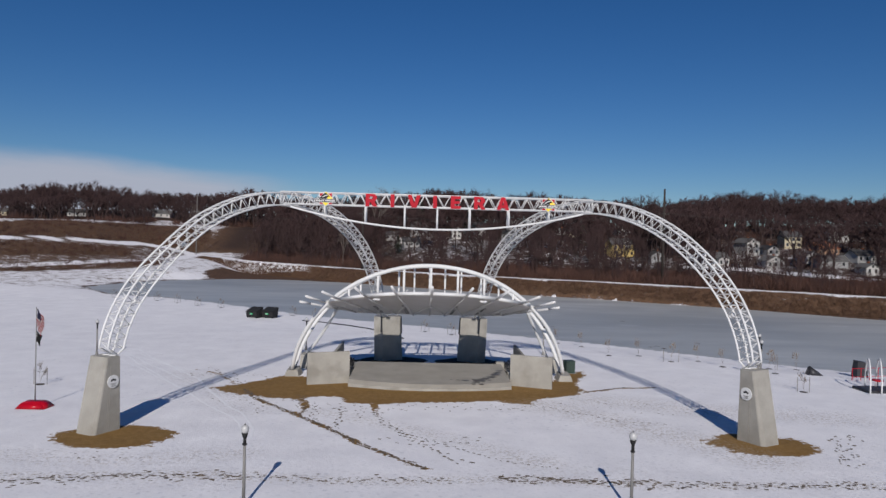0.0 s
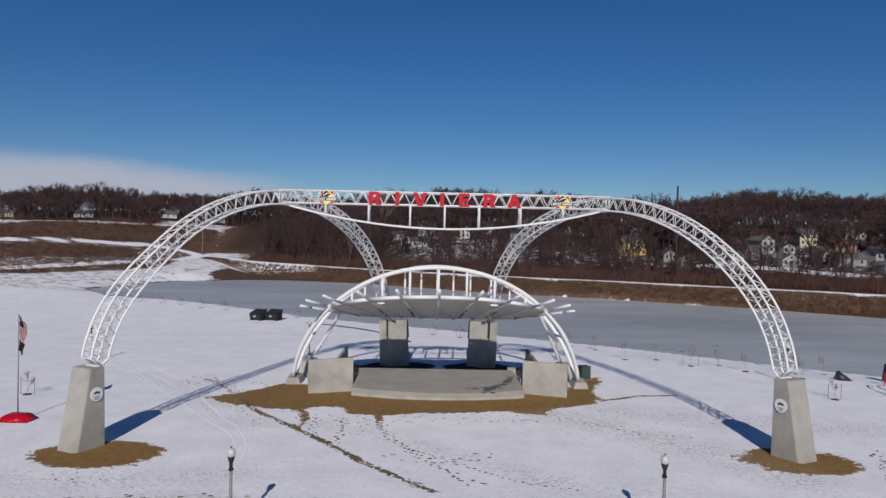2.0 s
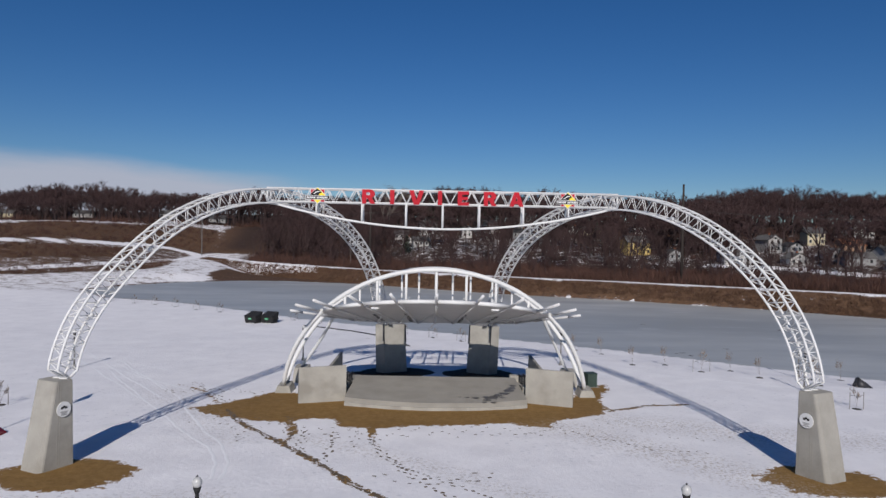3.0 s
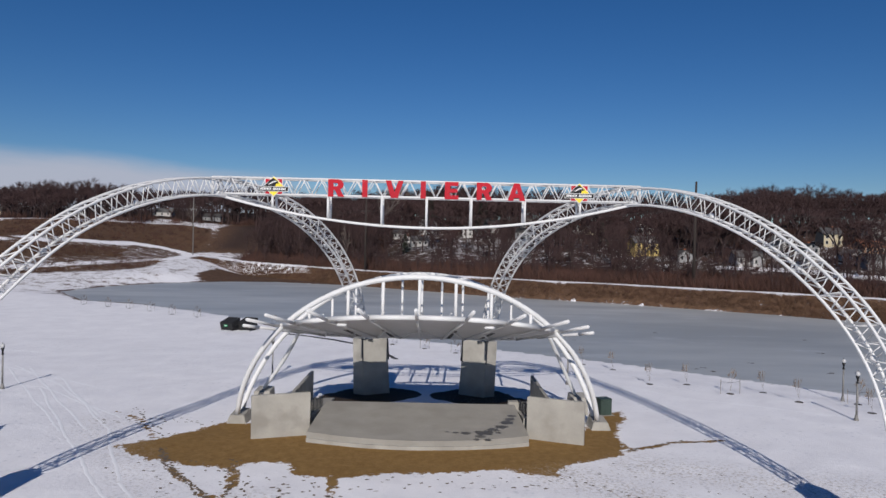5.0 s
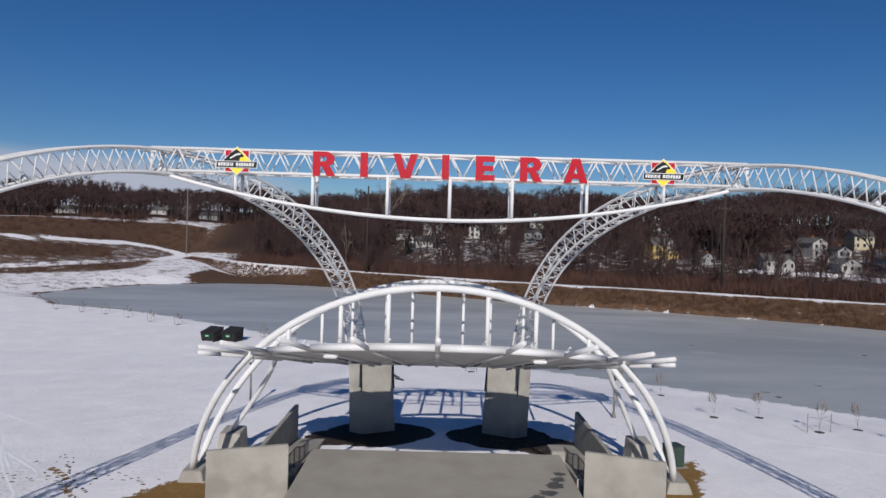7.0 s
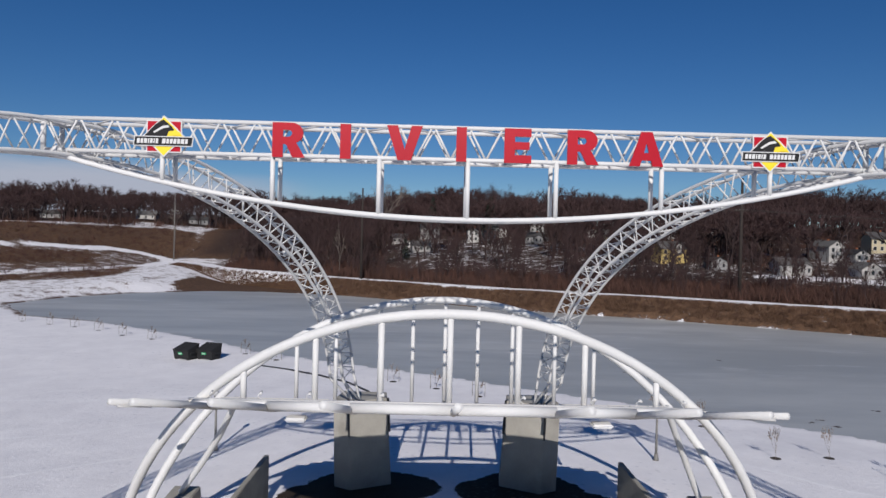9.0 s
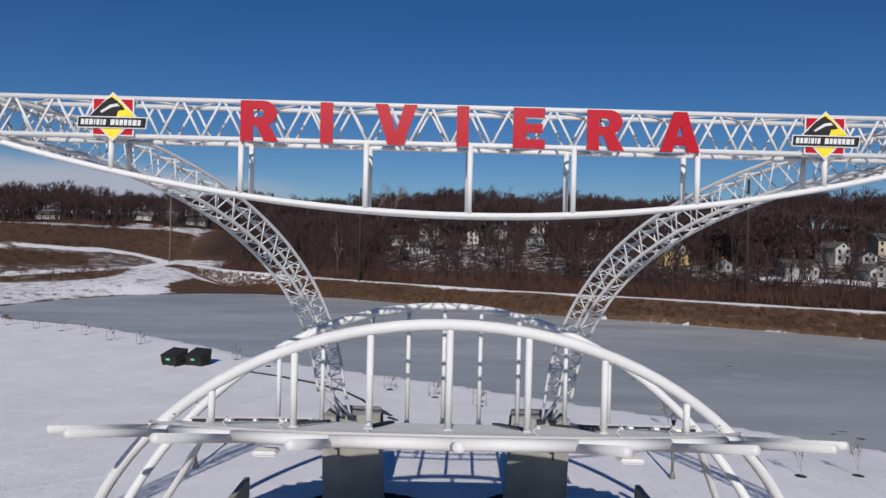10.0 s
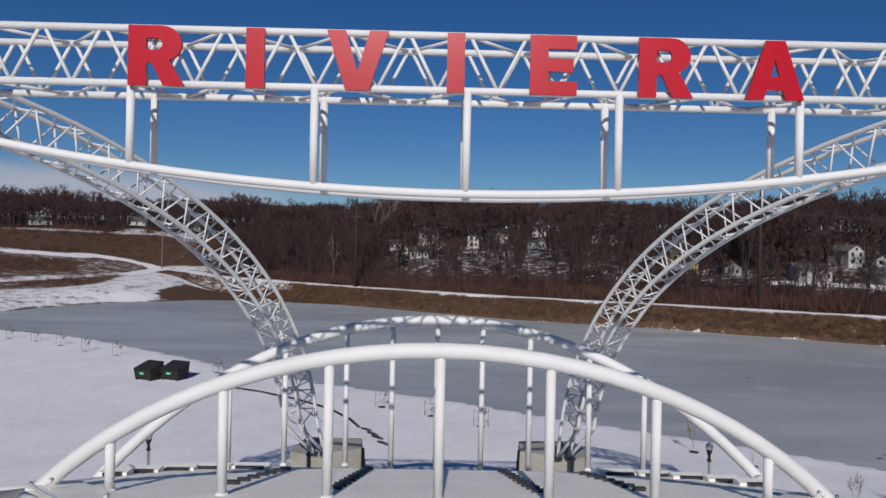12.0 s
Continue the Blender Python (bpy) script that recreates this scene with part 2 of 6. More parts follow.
BANK = [(-71, 226), (-76, 239), (-74.5, 258), (-64, 257), (-54.8, 252), (-44, 244), (-23, 226), (-23, 215), (-50, 222)]
DEEPWOOD = [(-104, 372), (-140, 372), (-180, 345), (-280, 270), (-500, 300), (-500, 900), (-60, 900), (-60, 300), (-96, 300)]


def trail_distance(x, y, line):
    best = np.full(np.shape(x), 1e9)
    for (ax, ay), (bx, by) in zip(line, line[1:]):
        dx, dy = bx - ax, by - ay
        t = np.clip(((x - ax) * dx + (y - ay) * dy) / (dx * dx + dy * dy), 0, 1)
        best = np.minimum(best, np.hypot(x - ax - t * dx, y - ay - t * dy))
    return best


HOUSES = [  # x, y, width, depth, storeys, turn, wall, roof, gable to the pond, porch
    (69, 244, 9.5, 8, 2, 8, "yellow", "grey", 0, 1), (84, 293, 7, 9, 2, 0, "white", "grey", 1, 0), (77, 229, 5.5, 6, 1, 4, "grey", "dark", 1, 0), (92, 218, 9.5, 8, 1, -4, "white", "grey", 0, 1),
    (108.3, 230, 5.5, 11, 2, 6, "white", "grey", 1, 0), (106, 208.5, 6.5, 7, 1, 2, "white", "grey", 1, 0), (114, 226, 5, 8, 1, 4, "white", "dark", 1, 0), (127, 237, 7, 7, 2, -4, "cream", "dark", 0, 0),
    (129.5, 221, 8.5, 8, 1, 6, "tan", "rust", 0, 0), (119.5, 212, 5.5, 7, 1, 5, "white", "grey", 1, 1), (121, 203, 10, 7, 1, -3, "grey", "grey", 0, 0), (125, 191.5, 4.5, 6, 1, 3, "white", "grey", 1, 0),
    (133, 207, 8, 7, 1, 8, "white", "dark", 0, 0), (-3, 322, 9, 8, 2, 6, "white", "grey", 0, 0), (-15, 317, 7, 7, 1, 4, "white", "grey", 0, 0), (-12, 303, 4.5, 6, 1, 3, "white", "dark", 1, 0),
    (-6, 291, 8, 7, 1, 8, "white", "grey", 0, 0), (13.6, 304, 5, 8, 2, 2, "white", "grey", 1, 0), (19.5, 306, 7, 7, 1, -6, "grey", "grey", 0, 0), (24, 314, 8, 7, 2, 5, "white", "dark", 0, 0),
    (44, 345, 7, 8, 2, 0, "white", "grey", 1, 0), (59.5, 303, 4.5, 7, 1, -5, "white", "grey", 1, 0), (64.5, 293, 8.5, 7, 1, 6, "cream", "grey", 0, 0), (36, 296, 8, 7, 1, -4, "grey", "dark", 0, 1), (148, 246, 9, 8, 2, 4, "white", "grey", 0, 0),
    (-190, 384, 13, 8, 1, 10, "white", "dark", 0, 0), (-120, 392, 12, 8, 1, -5, "grey", "dark", 0, 0), (-150, 400, 12, 9, 1, 3, "white", "grey", 0, 0), (-225, 370, 12, 8, 1, 14, "cream", "grey", 0, 0)]
STREET = [(84, 216), (93.0, 210.4), (101.2, 205.3), (110.5, 195.7), (117.7, 188.5), (128, 178)]


def ground_material():
    m = bpy.data.materials.new("snowy_ground")
    m.use_nodes = True
    n, l = m.node_tree.nodes, m.node_tree.links
    b = n["Principled BSDF"]
    at = n.new("ShaderNodeAttribute"); at.attribute_name = "cover"
    sep = n.new("ShaderNodeSeparateColor"); l.new(at.outputs["Color"], sep.inputs["Color"])
    co = n.new("ShaderNodeTexCoord")

    def noise_tex(scale, detail=6, rough=0.6):
        t = n.new("ShaderNodeTexNoise")
        t.inputs["Scale"].default_value, t.inputs["Detail"].default_value, t.inputs["Roughness"].default_value = scale, detail, rough
        l.new(co.outputs["Object"], t.inputs["Vector"])
        return t.outputs["Fac"]

    def mixc(f, a, b_):
        x = n.new("ShaderNodeMix"); x.data_type = "RGBA"
        l.new(f, x.inputs["Factor"])
        for s, v in (("A", a), ("B", b_)):
            if isinstance(v, tuple):
                x.inputs[s].default_value = (*v, 1)
            else:
                l.new(v, x.inputs[s])
        return x.outputs["Result"]

    def ramp(v, lo, hi, a=0.0, c=1.0):
        x = n.new("ShaderNodeMapRange")
        x.inputs["From Min"].default_value, x.inputs["From Max"].default_value = lo, hi
        x.inputs["To Min"].default_value, x.inputs["To Max"].default_value = a, c
        l.new(v, x.inputs["Value"])
        return x.outputs["Result"]

    def madd(a, k, c):
        x = n.new("ShaderNodeMath"); x.operation = "MULTIPLY_ADD"
        l.new(a, x.inputs[0]); x.inputs[1].default_value = k
        if isinstance(c, float):
            x.inputs[2].default_value = c
        else:
            l.new(c, x.inputs[2])
        return x.outputs[0]

    n1, n2, n3, n4 = noise_tex(0.35, 8), noise_tex(2.2, 8, 0.7), noise_tex(9, 6), noise_tex(0.06, 6)
    snow = mixc(ramp(n1, 0.3, 0.7), (0.725, 0.716, 0.738), (0.825, 0.816, 0.832))
    snow = mixc(ramp(n2, 0.60, 0.72, 0, 0.12), snow, (0.62, 0.62, 0.63))
    # scattered pits drawn by colour alone: a bluish grey for their shaded hollows
    pits = n.new("ShaderNodeTexVoronoi")
    pits.inputs["Scale"].default_value = 1.5
    l.new(co.outputs["Object"], pits.inputs["Vector"])
    trod = ramp(noise_tex(0.11, 5), 0.46, 0.58)
    both = n.new("ShaderNodeMath"); both.operation = "MULTIPLY"
    l.new(ramp(pits.outputs["Distance"], 0.10, 0.26, 0.55, 0), both.inputs[0]); l.new(trod, both.inputs[1])
    snow = mixc(both.outputs[0], snow, (0.52, 0.53, 0.57))
    soil = mixc(ramp(n2, 0.3, 0.7), (0.175, 0.098, 0.030), (0.270, 0.165, 0.062))
    soil = mixc(ramp(n3, 0.45, 0.75, 0, 0.5), soil, (0.12, 0.068, 0.026))
    grass = mixc(ramp(n2, 0.35, 0.65), (0.048, 0.029, 0.019), (0.165, 0.096, 0.056))
    grass = mixc(ramp(n4, 0.4, 0.65, 0, 0.6), grass, (0.085, 0.050, 0.034))
    grass = mixc(ramp(noise_tex(0.8, 7, 0.75), 0.50, 0.62, 0, 0.75), grass, (0.034, 0.021, 0.016))
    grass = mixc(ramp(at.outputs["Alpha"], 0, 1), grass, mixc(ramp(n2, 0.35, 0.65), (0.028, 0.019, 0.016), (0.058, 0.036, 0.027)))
    edge = madd(n2, 0.75, madd(n1, 0.7, -0.72))          # unevenness of the edges of the snow
    def add(a, c):
        x = n.new("ShaderNodeMath"); x.operation = "ADD"
        l.new(a, x.inputs[0]); l.new(c, x.inputs[1])
        return x.outputs[0]
    soil_f = ramp(add(sep.outputs["Red"], edge), 0.49, 0.53)
    edge2 = madd(n2, 1.1, madd(n1, 0.9, -1.0))
    grass_f = ramp(add(sep.outputs["Green"], edge2), 0.42, 0.60)
    col = mixc(grass_f, snow, grass)
    col = mixc(soil_f, col, soil)
    col = mixc(ramp(add(sep.outputs["Blue"], edge), 0.48, 0.54), col, mixc(ramp(n3, 0.3, 0.7), (0.022, 0.017, 0.014), (0.05, 0.036, 0.026)))
    # trampled snow: shallow lumps, shade painted into the dents, a little soil showing through
    tread = n.new("ShaderNodeAttribute"); tread.attribute_name = "tread"
    lumps = n.new("ShaderNodeTexVoronoi"); lumps.inputs["Scale"].default_value = 2.6
    l.new(co.outputs["Object"], lumps.inputs["Vector"])
    n5 = noise_tex(5.0, 5, 0.7)
    grime = n.new("ShaderNodeMath"); grime.operation = "MULTIPLY"
    l.new(ramp(n5, 0.50, 0.62), grime.inputs[0]); l.new(ramp(tread.outputs["Fac"], 0.25, 1.0, 0, 0.85), grime.inputs[1])
    dents = n.new("ShaderNodeMath"); dents.operation = "MULTIPLY"
    l.new(ramp(lumps.outputs["Distance"], 0.12, 0.34, 0.9, 0), dents.inputs[0]); l.new(tread.outputs["Fac"], dents.inputs[1])
    free_snow = n.new("ShaderNodeMath"); free_snow.operation = "MULTIPLY"
    l.new(dents.outputs[0], free_snow.inputs[0]); l.new(ramp(soil_f, 0, 1, 1, 0), free_snow.inputs[1])
    col = mixc(free_snow.outputs[0], col, (0.43, 0.425, 0.45))
    col = mixc(grime.outputs[0], col, (0.40, 0.345, 0.28))
    l.new(col, b.inputs["Base Color"])
    b.inputs["Roughness"].default_value = 0.85
    b.inputs["Specular IOR Level"].default_value = 0.15
    bp = n.new("ShaderNodeBump")
    bp.inputs["Strength"].default_value, bp.inputs["Distance"].default_value = 0.6, 0.08
    l.new(madd(dents.outputs[0], -0.5, madd(n1, 0.8, madd(n3, 0.10, n2))), bp.inputs["Height"]); l.new(bp.outputs["Normal"], b.inputs["Normal"])
    return m


def axis(*runs):
    out = []
    for a, b, step in runs:
        out += list(np.arange(a, b, step))
    return np.array(out + [runs[-1][1]])


def build_ground():
    xs = axis((-4000, -1000, 600), (-1000, -300, 50), (-300, -130, 8), (-130, -40, 1.8), (-40, 45, 0.4), (45, 130, 1.8), (130, 300, 8), (300, 1000, 50), (1000, 4000, 600))
    ys = axis((-600, -40, 40), (-40, 30, 3), (30, 92, 0.4), (92, 130, 1.0), (130, 186, 1.4), (186, 209, 0.6), (209, 300, 1.8), (300, 520, 6), (520, 1000, 40), (1000, 4400, 400))
    X, Y = np.meshgrid(xs, ys)
    Y = Y + smooth((Y - 60) / 126) * (np.interp(np.clip(X, -130, 130), TOE_X, TOE_Y) - 201) * smooth((900 - Y) / 400)
    Z = land(X, Y)
    soil = np.clip(0.5 + inside_distance(X, Y, SOIL) / 3.0, 0, 1)
    for cx, cy, a, b_ in ((-20.7, 44.2, 3.7, 2.7), (21.9, 44.8, 3.6, 2.7)):
        r = np.hypot((X - cx) / a, (Y - cy) / b_)
        soil = np.maximum(soil, np.clip(0.5 + (1 - r) * 0.9, 0, 1))
    Z = Z + 0.02 * waves(X, Y, 0.9, 11) * ((np.abs(X) < 60) & (Y > 20) & (Y < 130))
    for line in WORN:
        soil = np.maximum(soil, 0.62 - 0.60 * trail_distance(X, Y, line))
    # dark ground round the rear pedestals: mulch, widened to paint in the roof's shade
    mulch = np.zeros_like(X)
    for cx, cy, r in ((-4.6, 77.6, 3.4), (4.5, 77.6, 3.4), (-7.3, 76.2, 2.0), (7.2, 75.4, 2.4), (-2.6, 78.0, 2.2), (2.3, 77.6, 2.0)):
        mulch = np.maximum(mulch, np.clip(0.5 + (r - np.hypot(X - cx, Y - cy)) * 0.8, 0, 1))
    d = pond_distance(X, Y)
    dn = Y - np.interp(X, TOE_X, TOE_Y)
    wander = waves(X, Y, 0.33, 41)
    bank = smooth((d + 0.9) / 0.7) * smooth((0.9 + 0.8 * wander - dn) / 2.2) * smooth((dn + 48) / 4) * (dn > -48) * (Y > 118)
    bank = bank * (1 - smooth((-40 - X) / 15) * smooth((dn + 5) / 3) * 0.6)
    wood = smooth((dn - 2.0 - 0.7 * waves(X, Y, 0.4, 43)) / 3.0) * (0.82 - 0.10 * smooth((dn - 20) / 30))
    lm = smooth((-66 - X) / 20) * smooth((Y - 165) / 10)
    grass_w = np.full_like(X, 0.43)
    grass_w = np.where(inside_distance(X, Y, LOOP) > 0, 0.62, grass_w)
    for poly, value in ((PATCH, 0.76), (STRIP, 0.70), (SLOPE, 0.88), (HILLTOP, 0.48), (DEEPWOOD, 0.84)):
        k = smooth(0.5 + inside_distance(X, Y, poly) / 5)
        grass_w = grass_w + (value - grass_w) * k
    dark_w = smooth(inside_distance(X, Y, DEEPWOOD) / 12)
    left = grass_w
    yard = smooth((X + 25) / 30) * smooth((dn - 14) / 8) * smooth((110 - dn) / 20)
    grass = np.maximum(bank * 0.80, wood - (0.09 - 0.05 * smooth((X - 50) / 20)) * yard) * (1 - lm) + left * lm
    lawn = np.zeros_like(X)
    for h in HOUSES:
        lawn = np.maximum(lawn, np.exp(-((X - h[0]) / 9) ** 2 - ((Y - h[1] + 5) / 7) ** 2))
    grass = grass - 0.06 * lawn * (1 - lm)
    bare = smooth(0.5 + inside_distance(X, Y, BANK) / 2)
    foot_w = smooth((-36 - X) / 10) * smooth((X + 94) / 8) * (Y > 205) * (dn < 6)
    grass = grass * (1 - foot_w) + foot_w * np.maximum(0.86 * bare, np.minimum(grass, 0.40))
    for line, w in ((PATH_UP, 1.1), (PATH_JOIN, 1.5), (STREET, 0.9)):
        grass = grass * smooth((trail_distance(X, Y, line) - w) / 1.8)
    grass = np.maximum(grass, 0.40 * np.exp(-(d / 1.4) ** 2) * (dn < -14) * (1 + 0.95 * smooth((-50 - X) / 10)))
    verts = np.stack([X, Y, Z], -1).reshape(-1, 3)
    ny, nx = X.shape
    idx = np.arange(ny * nx).reshape(ny, nx)
    quads = np.stack([idx[:-1, :-1], idx[:-1, 1:], idx[1:, 1:], idx[1:, :-1]], -1).reshape(-1, 4)
    me = bpy.data.meshes.new("ground")
    me.vertices.add(len(verts)); me.vertices.foreach_set("co", verts.ravel())
    me.loops.add(quads.size); me.loops.foreach_set("vertex_index", quads.ravel())
    me.polygons.add(len(quads)); me.polygons.foreach_set("loop_start", np.arange(0, quads.size, 4))
    me.polygons.foreach_set("use_smooth", np.ones(len(quads), bool))
    me.update(calc_edges=True)
    ca = me.color_attributes.new("cover", "FLOAT_COLOR", "POINT")
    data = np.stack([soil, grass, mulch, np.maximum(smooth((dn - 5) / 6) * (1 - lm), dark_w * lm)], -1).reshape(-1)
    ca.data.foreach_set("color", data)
    tread = 0.95 * np.exp(-((Y - 36.5 - 0.3 * np.sin(X * 0.35)) / 0.55) ** 2) + 0.35 * np.exp(-((Y - 36.8) / 2.6) ** 2)
    for line, w, k in ((TREAD[0], 2.8, 0.95), (TREAD[1], 3.4, 0.85), (TREAD[2], 3.0, 0.6), (TREAD[3], 2.0, 0.7), (TREAD[4], 1.6, 0.7)):
        tread = np.maximum(tread, k * np.exp(-(trail_distance(X, Y, line) / w) ** 2))
    tread = np.clip(tread + 0.24 * smooth((waves(X, Y, 0.22, 31) - 0.25) / 0.6) * (Y < 125) * (Y > 25), 0, 1)
    ta = me.attributes.new("tread", "FLOAT", "POINT")
    ta.data.foreach_set("value", tread.reshape(-1).astype(np.float32))
    me.materials.append(ground_material())
    return tagged(new("ground", me), "snow-covered park ground with bare brown soil and dry grass", "ground", kind="structure")


build_ground()


def ice_material():
    m = bpy.data.materials.new("pond_ice")
    m.use_nodes = True
    n, l = m.node_tree.nodes, m.node_tree.links
    b = n["Principled BSDF"]
    co = n.new("ShaderNodeTexCoord")

    def noise_tex(scale, stretch, turn, detail=7, rough=0.6):
        mp = n.new("ShaderNodeMapping")
        mp.inputs["Scale"].default_value = (scale, scale * stretch, 1)
        mp.inputs["Rotation"].default_value = (0, 0, turn)
        t = n.new("ShaderNodeTexNoise")
        t.inputs["Scale"].default_value, t.inputs["Detail"].default_value, t.inputs["Roughness"].default_value = 1.0, detail, rough
        l.new(co.outputs["Object"], mp.inputs["Vector"]); l.new(mp.outputs["Vector"], t.inputs["Vector"])
        return t.outputs["Fac"]

    def layer(fac, lo, hi, amount, under, colour):
        r = n.new("ShaderNodeMapRange")
        r.inputs["From Min"].default_value, r.inputs["From Max"].default_value, r.inputs["To Max"].default_value = lo, hi, amount
        l.new(fac, r.inputs["Value"])
        x = n.new("ShaderNodeMix"); x.data_type = "RGBA"
        l.new(r.outputs["Result"], x.inputs["Factor"])
        if isinstance(under, tuple):
            x.inputs["A"].default_value = (*under, 1)
        else:
            l.new(under, x.inputs["A"])
        x.inputs["B"].default_value = (*colour, 1)
        return x.outputs["Result"]

    col = layer(noise_tex(0.018, 2.6, 0.25), 0.38, 0.62, 1.0, (0.315, 0.33, 0.33), (0.46, 0.47, 0.462))
    col = layer(noise_tex(0.035, 5.0, 0.3, 9, 0.7), 0.50, 0.66, 0.75, col, (0.29, 0.305, 0.31))
    col = layer(noise_tex(0.06, 4.0, 0.2, 9, 0.75), 0.58, 0.70, 0.6, col, (0.60, 0.61, 0.63))
    col = layer(noise_tex(0.4, 2.5, 0.2, 5, 0.7), 0.70, 0.78, 0.5, col, (0.16, 0.16, 0.17))
    l.new(col, b.inputs["Base Color"])
    b.inputs["Roughness"].default_value = 0.38
    bp = n.new("ShaderNodeBump")
    bp.inputs["Strength"].default_value, bp.inputs["Distance"].default_value = 0.25, 0.03
    l.new(noise_tex(0.5, 1.0, 0.0), bp.inputs["Height"]); l.new(bp.outputs["Normal"], b.inputs["Normal"])
    return m


bm = bmesh.new()
ring = []
for (ax, ay), (bx, by) in zip(POND, POND[1:] + POND[:1]):
    for k in range(4):
        ring.append((ax + (bx - ax) * k / 4, ay + (by - ay) * k / 4))
f = bm.faces.new([bm.verts.new((x, y, ICE)) for x, y in ring])
if f.normal.z < 0:
    f.normal_flip()
pond = part("water", bm, ice_material())
tagged(pond, "grey frozen pond with dull uneven ice", "pond", kind="structure")


def cloud_material():
    m = bpy.data.materials.new("cloud")
    m.use_nodes = True
    n, l = m.node_tree.nodes, m.node_tree.links
    n.remove(n["Principled BSDF"])
    em, tr, mx = n.new("ShaderNodeEmission"), n.new("ShaderNodeBsdfTransparent"), n.new("ShaderNodeMixShader")
    em.inputs["Color"].default_value, em.inputs["Strength"].default_value = (0.55, 0.58, 0.70, 1), 0.74
    co = n.new("ShaderNodeTexCoord")
    sp = n.new("ShaderNodeSeparateXYZ"); l.new(co.outputs["UV"], sp.inputs["Vector"])
    no = n.new("ShaderNodeTexNoise"); no.inputs["Scale"].default_value, no.inputs["Detail"].default_value = 3.0, 7
    mp = n.new("ShaderNodeMapping"); mp.inputs["Scale"].default_value = (1.6, 1.4, 1)
    l.new(co.outputs["UV"], mp.inputs["Vector"]); l.new(mp.outputs["Vector"], no.inputs["Vector"])
    a = n.new("ShaderNodeMath"); a.operation = "MULTIPLY_ADD"; a.inputs[1].default_value = 0.22
    l.new(no.outputs["Fac"], a.inputs[0]); l.new(sp.outputs["Y"], a.inputs[2])
    r = n.new("ShaderNodeMapRange"); r.interpolation_type = "SMOOTHSTEP"
    r.inputs["From Min"].default_value, r.inputs["From Max"].default_value = 0.82, 1.10
    r.inputs["To Min"].default_value, r.inputs["To Max"].default_value = 0.92, 0.0
    l.new(a.outputs[0], r.inputs["Value"])
    fade = n.new("ShaderNodeMapRange"); fade.interpolation_type = "SMOOTHSTEP"
    fade.inputs["From Min"].default_value, fade.inputs["From Max"].default_value = 0.72, 0.99
    fade.inputs["To Min"].default_value, fade.inputs["To Max"].default_value = 1.0, 0.0
    l.new(sp.outputs["X"], fade.inputs["Value"])
    mulf = n.new("ShaderNodeMath"); mulf.operation = "MULTIPLY"
    l.new(r.outputs["Result"], mulf.inputs[0]); l.new(fade.outputs["Result"], mulf.inputs[1])
    l.new(mulf.outputs[0], mx.inputs["Fac"]); l.new(tr.outputs[0], mx.inputs[1]); l.new(em.outputs[0], mx.inputs[2])
    l.new(mx.outputs[0], n["Material Output"].inputs["Surface"])
    return m


bm = bmesh.new()
uvl = bm.loops.layers.uv.new("UVMap")
cols = []
for i in range(25):
    a = radians(44 - i * 1.5)
    h = 0.090 + 0.022 * (44 - i * 1.5 - 10) / 23
    cols.append((bm.verts.new((-math.sin(a) * 4000, math.cos(a) * 4000, -60)), bm.verts.new((-math.sin(a) * 4000, math.cos(a) * 4000, 13 + 4000 * h)), i / 24))
for p, q in zip(cols, cols[1:]):
    fc = bm.faces.new((p[0], q[0], q[1], p[1]))
    for lp, uv in zip(fc.loops, ((p[2], 0), (q[2], 0), (q[2], 1), (p[2], 1))):
        lp[uvl].uv = uv
cloud = part("backdrop", bm, cloud_material(), smooth=True)
cloud.visible_shadow = False
tagged(cloud, "low bank of pale cloud over the horizon", "cloud", kind="structure")


# ---- the great arch with its sign ----
MID = Vector((13.68, 61.66))
ALONG = Vector((-0.441, 0.8975))                      # plan direction of the right rib, front to back


def rib_point(side, s, z, v=0.0):
    """A point of a rib: s metres along its plan line from the middle, v metres outwards."""
    x = MID.x + ALONG.x * s + 0.8975 * v
    y = MID.y + ALONG.y * s + 0.441 * v
    if side < 0:
        x += 0.05 * smooth((s - 3.0) / 9.0) + 0.85 * smooth((-s - 8.0) / 9.0) - 0.62 * math.exp(-((s + 13.8) / 3.0) ** 2)
    else:
        x += 0.25 * smooth((-s - 12.0) / 5.0) - 0.38 * smooth((s - 5.0) / 9.0)
    return Vector((side * x, y, z))


def rib_curve(offset):
    """Points (s, z) of a rib's chord, offset metres inside the outer line."""
    a, b, z0 = 18.0 - offset, 12.97 - offset, 4.0
    out = []
    for k in range(89):
        th = radians(173 - 166 * k / 88)
        s = 0.12 + a * math.cos(th)
        out.append((s, z0 + b * math.sin(th) + 0.009 * s))
    return out


